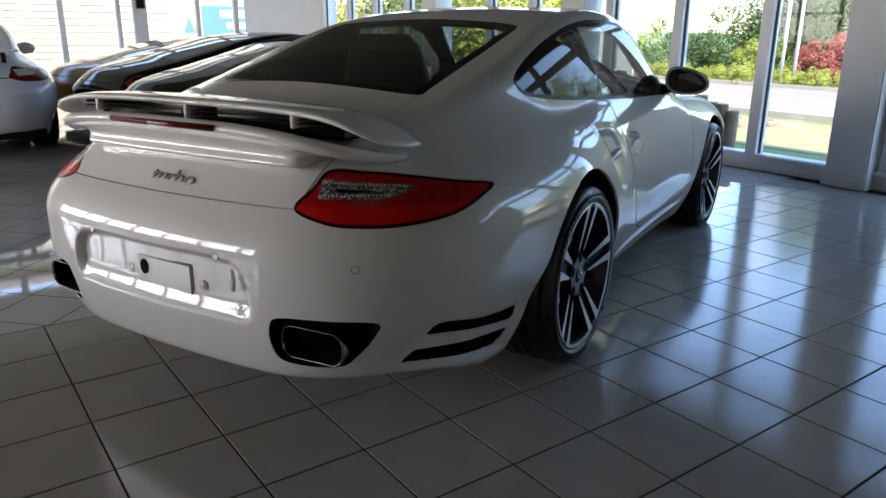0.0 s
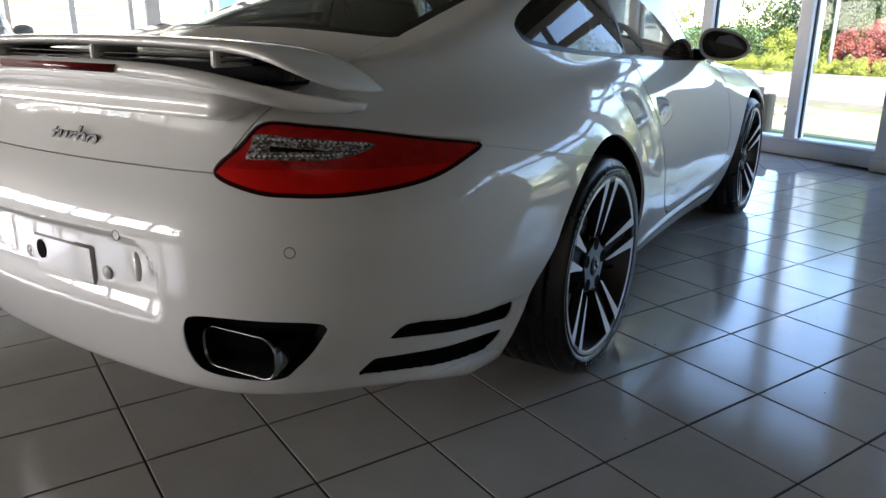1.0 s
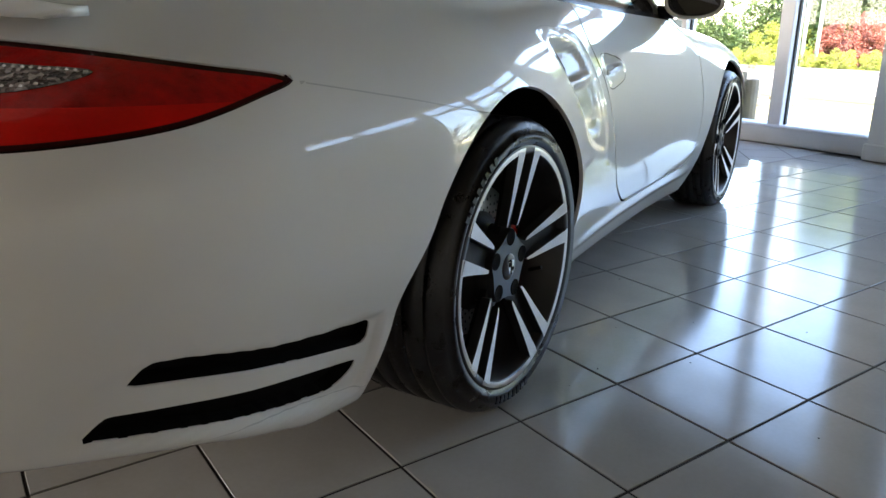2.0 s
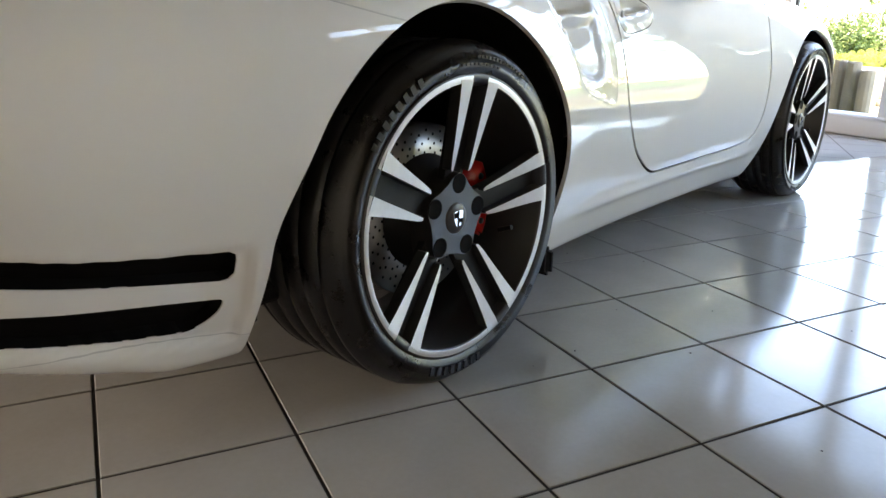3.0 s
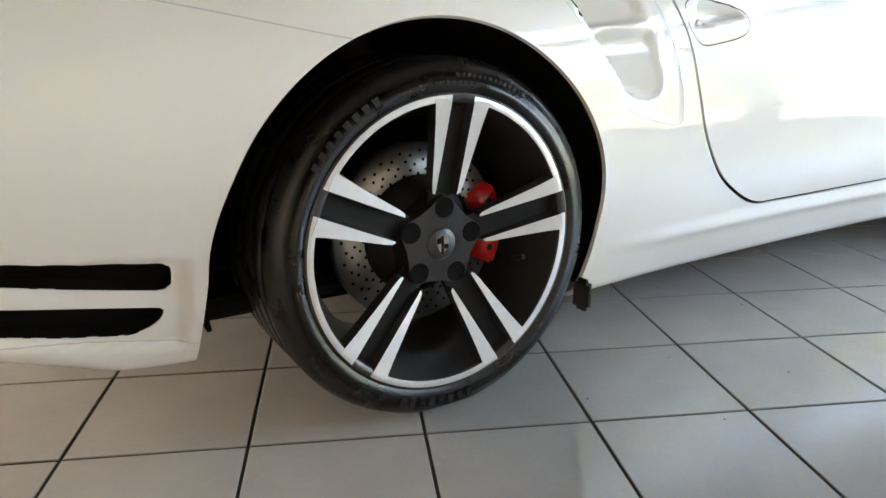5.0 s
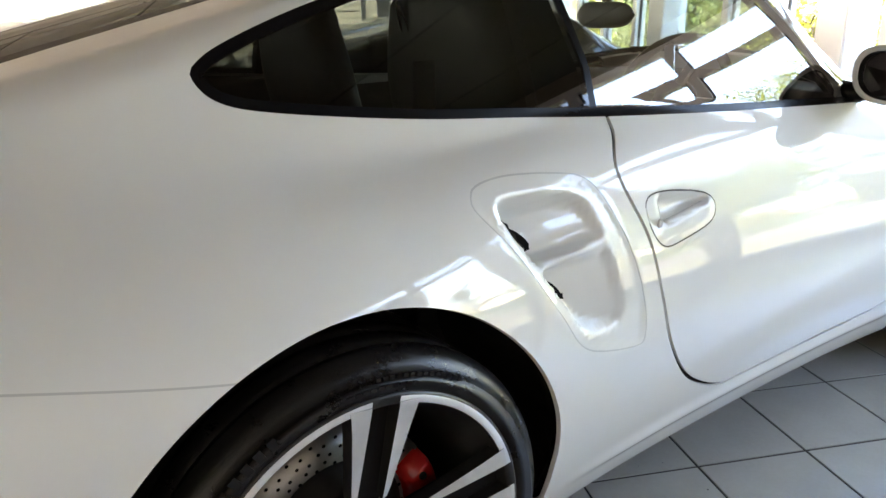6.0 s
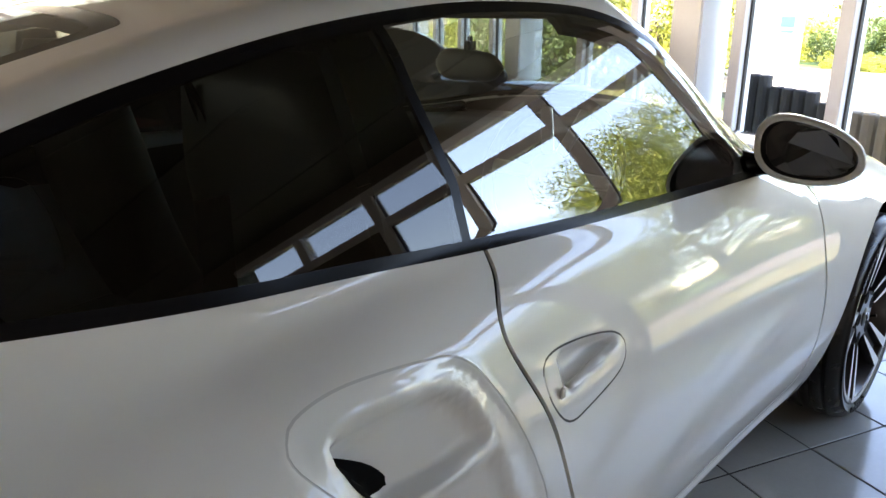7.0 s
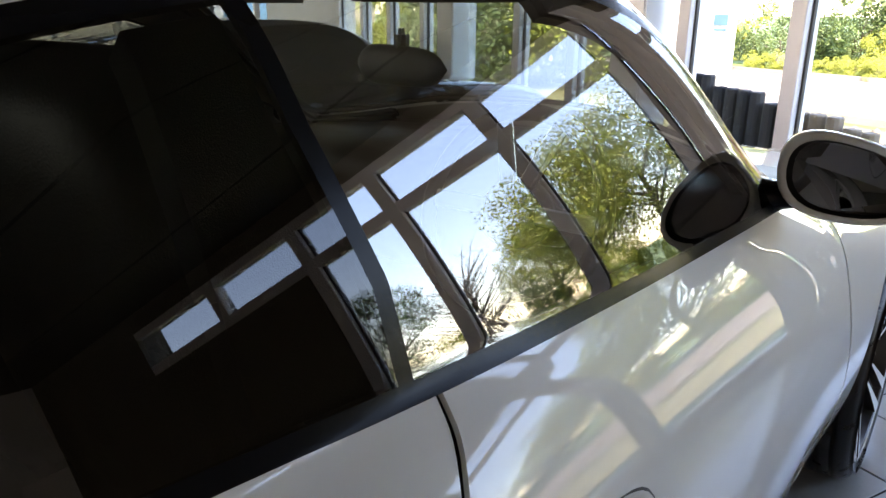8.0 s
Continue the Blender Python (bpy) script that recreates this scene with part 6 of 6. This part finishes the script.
# White poles added in place of streaks reflected in the window glass.
for a in (-8.62, -8.28):
    pole = tagged(new("reflected_streak"), "slim white pole standing in for a streak reflected in the glass", "pole", "white poles")
    bm = bmesh.new()
    bmesh.ops.create_cone(bm, cap_ends=True, segments=12, radius1=0.045, radius2=0.03, depth=7.0, matrix=ROOM @ Matrix.Translation((a, 16.0, GZ + 3.45)))
    part("pole_shaft", bm, FRAME, pole, "", True)
    bm = bmesh.new()
    bmesh.ops.create_cone(bm, cap_ends=True, segments=12, radius1=0.12, radius2=0.10, depth=0.12, matrix=ROOM @ Matrix.Translation((a, 16.0, GZ + 0.05)))
    part("pole_base", bm, PAVING, pole, "", True)
# Timber-clad building beyond the left windows, with a blue sign.
house = tagged(new("clad_building"), "cream weatherboarded building with a blue sign", "building")
HA = A0 - 6.0
room_part("wall", HA - 6, HA - 0.05, -9.0, 9.0, GZ - 0.1, 5.2, SIDING, 0, house)
room_part("roof", HA - 6.6, HA + 0.5, -9.6, 9.6, 5.2, 5.45, ASPHALT, 0.02, house)
k = 0
z = GZ
while z < 5.2:
    bm = bmesh.new()
    q = [(HA - 0.06, z), (HA + 0.004, z), (HA - 0.022, z + 0.172), (HA - 0.06, z + 0.172)]
    vs = [[bm.verts.new(ROOM @ Vector((p[0], bb, p[1]))) for p in q] for bb in (-9.0, 9.0)]
    for i in range(4):
        bm.faces.new((vs[0][i], vs[0][(i + 1) % 4], vs[1][(i + 1) % 4], vs[1][i]))
    bm.faces.new(vs[0])
    bm.faces.new(vs[1][::-1])
    bmesh.ops.recalc_face_normals(bm, faces=bm.faces)
    part("cladding_board", bm, SIDING, house)
    z += 0.168
sb = tagged(new("blue_sign"), "blue and white sign board on the cladding", "sign")
room_part("sign_board", HA + 0.02, HA + 0.06, 5.28, 6.75, 0.86, 1.76, SIGN_BLUE, 0.01, sb)
room_part("sign_shape", HA + 0.02, HA + 0.055, 4.40, 5.20, 0.86, 1.76, SIGN_WHITE, 0.01, sb)
room_part("sign_bar", HA + 0.06, HA + 0.064, 5.80, 6.62, 1.44, 1.64, SIGN_WHITE, 0.0, sb)
room_part("sign_bar", HA + 0.06, HA + 0.064, 5.98, 6.55, 1.14, 1.30, SIGN_WHITE, 0.0, sb)
bm = bmesh.new()
vs = [bm.verts.new(ROOM @ Vector((HA + 0.06, p[0], p[1]))) for p in ((4.72, 1.0), (5.08, 1.0), (4.90, 1.5))]
bm.faces.new(vs)
part("sign_mark", bm, SIGN_BLUE, sb)

# ---------------------------------------------------------------- other cars
coarse = Skin(150, 64)
for field, shift in (("arch_r", 0), ("arch_f", 0), ("glass_line", 0), ("glass_line", -0.016), ("pillar", -0.009), ("pillar", 0.008), ("lamp", -0.0025), ("lamp", 0.0025), ("rear_glass", 0), ("screen", 0), ("door", -0.004), ("door", 0.004), ("bumper_top", -0.004), ("bumper_top", 0.004)):
    coarse.cut(field, shift)
coarse.sort()
PANELS = {"body_side", "front_wing", "bonnet", "roof", "side_sill", "rear_bumper", "engine_lid", "seam", "duct", "vent", "vent_low", "pipe_hole", "lamp_clear"}


def parked_car(a, b, turn, paint, label, plate=False, soft_top=False, low=1.0):
    base = tagged(new("parked_car"), label, "car")
    base.matrix_world = ROOM @ Matrix.Translation((a, b, 0)) @ Matrix.Rotation(radians(turn), 4, "Z") @ Matrix.Diagonal((1.0, 1.0, low, 1.0))
    two = lambda names, sink=0.0: [coarse.mesh(names, 0, sink, False), coarse.mesh(names, 0, sink, True)]
    skin_object("body", two(PANELS - ({"roof"} if soft_top else set())), paint, base)
    if soft_top:
        skin_object("soft_top", two({"roof"}, -0.006), FABRIC, base, "black fabric hood")
    skin_object("door", [coarse.mesh({"door"}, 0, 0, False)], paint, base)
    skin_object("door", [coarse.mesh({"door"}, 0, 0, True)], paint, base)
    tagged(skin_object("panel_gap", two({"gap"}, 0.004), SEAM_BLACK, base), kind="stuff")
    for mir in (False, True):
        for glass_name in ("door_window", "quarter_window"):
            skin_object(glass_name, [coarse.mesh({glass_name}, 0, 0, mir)], DARK_GLASS, base, "dark side glass")
    skin_object("window_trim", two({"trim"}), GLOSS_BLACK, base)
    skin_object("rear_window", two({"rear_window", "rear_trim"}), DARK_GLASS, base, "dark rear glass")
    skin_object("windscreen", two({"windscreen", "screen_trim"}), DARK_GLASS, base, "dark windscreen")
    for mir in (False, True):
        skin_object("tail_lamp", [coarse.mesh({"tail_lamp", "lamp_edge", "lamp_low"}, 0, 0, mir)], LAMP_BRAKE, base, "dark red tail lamp")
    for side in (1, -1):
        for y, r in ((0.0, 0.333), (2.352, 0.324)):
            m = Matrix.Translation((0.89 * side, y, r - 0.003)) @ (Matrix.Identity(4) if side > 0 else Matrix.Rotation(math.pi, 4, "Z"))
            lathe_object("tyre", [(0.24, -0.02), (0.26, -0.003), (r - 0.03, 0.0), (r - 0.005, -0.02), (r, -0.05), (r, -0.2), (r - 0.02, -0.24), (0.24, -0.25)], RUBBER, base, 36, False, "", m)
            rim = lathe_object("rim", [(0.245, -0.015), (0.23, -0.02), (0.215, -0.09), (0.05, -0.06), (0.0, -0.05)], RIM_DARK, base, 36, False, "", m)
            for k in range(10):
                bm = box_bm(-0.035, -0.015, 0.04, 0.235, -0.012, 0.012, 0.0, 1, m @ Matrix.Rotation(radians(36 * k), 4, "X"))
                part("spoke", bm, RIM_BRIGHT, rim)
        bm = bmesh.new()
        bmesh.ops.create_uvsphere(bm, u_segments=16, v_segments=10, radius=1, matrix=Matrix.Translation((0.85 * side, 1.62, 0.93)) @ Matrix.Diagonal((0.11, 0.07, 0.07, 1)))
        part("wing_mirror", bm, paint, base, "", True)
    part("underbody", box_bm(-0.72, 0.72, -0.85, 3.0, 0.17, 0.30, 0.01, 1), BLACK, base)
    part("cabin_lining", box_bm(-0.62, 0.62, -0.3, 1.5, 0.30, 0.86, 0.02, 1), FABRIC, base)
    if plate:
        y = rear_y(0.0, 0.5) - 0.012
        pl = part("number_plate", box_bm(-0.26, 0.26, y, y + 0.012, 0.45, 0.56, 0.003, 1), PLATE_YELLOW, base, "yellow number plate")
        for x0, x1 in ((-0.22, -0.13), (-0.12, -0.03), (0.03, 0.12), (0.13, 0.22)):
            part("plate_bar", box_bm(x0, x1, y - 0.002, y + 0.002, 0.47, 0.54), SEAM_BLACK, pl)
        part("wing", box_bm(-0.58, 0.58, -0.98, -0.82, 0.96, 0.985, 0.01, 2), paint, base)
        for x in (-0.45, 0.45):
            part("wing_foot", box_bm(x - 0.02, x + 0.02, -0.93, -0.85, 0.86, 0.965, 0.004, 1), BLACK, base)
    return base


parked_car(-7.07, -1.53, 88, PAINT_COOL, "white coupe with yellow number plate and rear wing", plate=True)
parked_car(-6.85, 0.80, 15, PAINT_BLACK, "gloss black low coupe parked by the windows", low=0.87)
parked_car(-4.75, 0.75, 12, PAINT_BLACK, "gloss black low soft-top car parked by the windows", soft_top=True, low=0.87)
parked_car(-8.6, 0.75, 15, PAINT_GOLD, "golden yellow coupe parked by the windows", low=0.82)

# ---------------------------------------------------------------- floor tiles, last
tile_bm = bmesh.new()
e = TILE_PITCH / 2 - 0.0031
lo = [tile_bm.verts.new((x * e, y * e, -0.006)) for x, y in ((-1, -1), (1, -1), (1, 1), (-1, 1))]
mid = [tile_bm.verts.new((x * e, y * e, -0.0012)) for x, y in ((-1, -1), (1, -1), (1, 1), (-1, 1))]
hi = [tile_bm.verts.new((x * (e - 0.0014), y * (e - 0.0014), 0.0)) for x, y in ((-1, -1), (1, -1), (1, 1), (-1, 1))]
for i in range(4):
    j = (i + 1) % 4
    tile_bm.faces.new((lo[i], lo[j], mid[j], mid[i]))
    tile_bm.faces.new((mid[i], mid[j], hi[j], hi[i]))
tile_bm.faces.new(hi)
tile_me = bpy.data.meshes.new("tile")
tile_bm.to_mesh(tile_me)
tile_bm.free()
tile_me.materials.append(TILE)
tv = np.array([v.co for v in tile_me.vertices])
tfs = [tuple(p.vertices) for p in tile_me.polygons]
far_v, far_f, n = [], [], 0
EDGE = -5 * TILE_PITCH
near = []
for i in range(int((A0) / TILE_PITCH) - 1, int(A1 / TILE_PITCH) + 1):
    for j in range(int(B0 / TILE_PITCH) - 1, int(B1 / TILE_PITCH) + 1):
        a, b = (i + 0.5) * TILE_PITCH, (j + 0.5) * TILE_PITCH
        if not (EDGE < a < A1 and B0 < b < B1 - 0.03):
            continue
        if -1.6 < a < 2.6 and -2.6 < b < 4.1:
            near.append((abs(a - 0.1) + abs(b + 0.3), a, b))
        else:
            far_v.append(tv + (a, b, 0))
            far_f += [[q + n for q in f] for f in tfs]
            n += len(tv)
near.sort()
for d, a, b in near[:300]:
    ob = new("tile", tile_me)
    ob.parent = floor_slab
    ob.matrix_world = ROOM @ Matrix.Translation((a, b, rng.uniform(-0.0004, 0.0002)))
for d, a, b in near[300:]:
    far_v.append(tv + (a, b, 0))
    far_f += [[q + n for q in f] for f in tfs]
    n += len(tv)
# Beyond the border joint the polished tiles lie at forty-five degrees.
def clip_tile(poly, sides):
    for p, q, c in sides:
        out = []
        for (x0, y0), (x1, y1) in zip(poly, poly[1:] + poly[:1]):
            d0, d1 = p * x0 + q * y0 - c, p * x1 + q * y1 - c
            if d0 <= 0:
                out.append((x0, y0))
            if d0 * d1 < 0:
                t = d0 / (d0 - d1)
                out.append((x0 + t * (x1 - x0), y0 + t * (y1 - y0)))
        poly = out
        if len(poly) < 3:
            return []
    return poly


dv, df = [], []
half = 0.5 ** 0.5
for i in range(-75, 40):
    for j in range(-75, 60):
        ca, cb = ((i - j) * half * TILE_PITCH + EDGE, (i + j) * half * TILE_PITCH)
        if ca > EDGE + 0.3 or ca < A0 - 0.3 or not B0 - 0.3 < cb < B1 + 0.3:
            continue
        k = e / half
        poly = clip_tile([(ca - k, cb), (ca, cb - k), (ca + k, cb), (ca, cb + k)], ((1, 0, EDGE - 0.003), (-1, 0, -A0), (0, 1, B1 - 0.035), (0, -1, -B0)))
        if poly:
            m0 = len(dv)
            dv += [tuple(ROOM @ Vector((x, y, -0.0003))) for x, y in poly]
            df.append(list(range(m0, len(dv))))
polished = mesh_object("polished_tile_field", dv, df, TILE_POLISHED, floor_slab, "polished grey tiles laid diagonally, coloured paler for window reflections")
tagged(polished, kind="stuff")
# Specks of grit lying on the tiles.
speck = bmesh.new()
for k in range(90):
    sa, sb = rng.uniform(-2.2, 2.0), rng.uniform(-2.6, 3.4)
    sr = rng.uniform(0.0012, 0.0030)
    bmesh.ops.create_icosphere(speck, subdivisions=1, radius=sr, matrix=ROOM @ Matrix.Translation((sa, sb, sr * 0.3)) @ Matrix.Rotation(rng.uniform(0, 3), 4, "Z") @ Matrix.Diagonal((1.0, rng.uniform(0.4, 1.0), 0.4, 1.0)))
tagged(part("grit", speck, TIMBER_DARK), "dark specks of grit lying on the tiles", "grit", kind="stuff")
far_me = bpy.data.meshes.new("tile_field")
far_me.from_pydata((np.vstack(far_v) @ np.array(ROOM.to_3x3()).T + np.array(ROOM.translation)).tolist(), [], far_f)
far_me.materials.append(TILE)
far_ob = new("tile_field", far_me)
far_ob.parent = floor_slab
tagged(far_ob, kind="stuff")
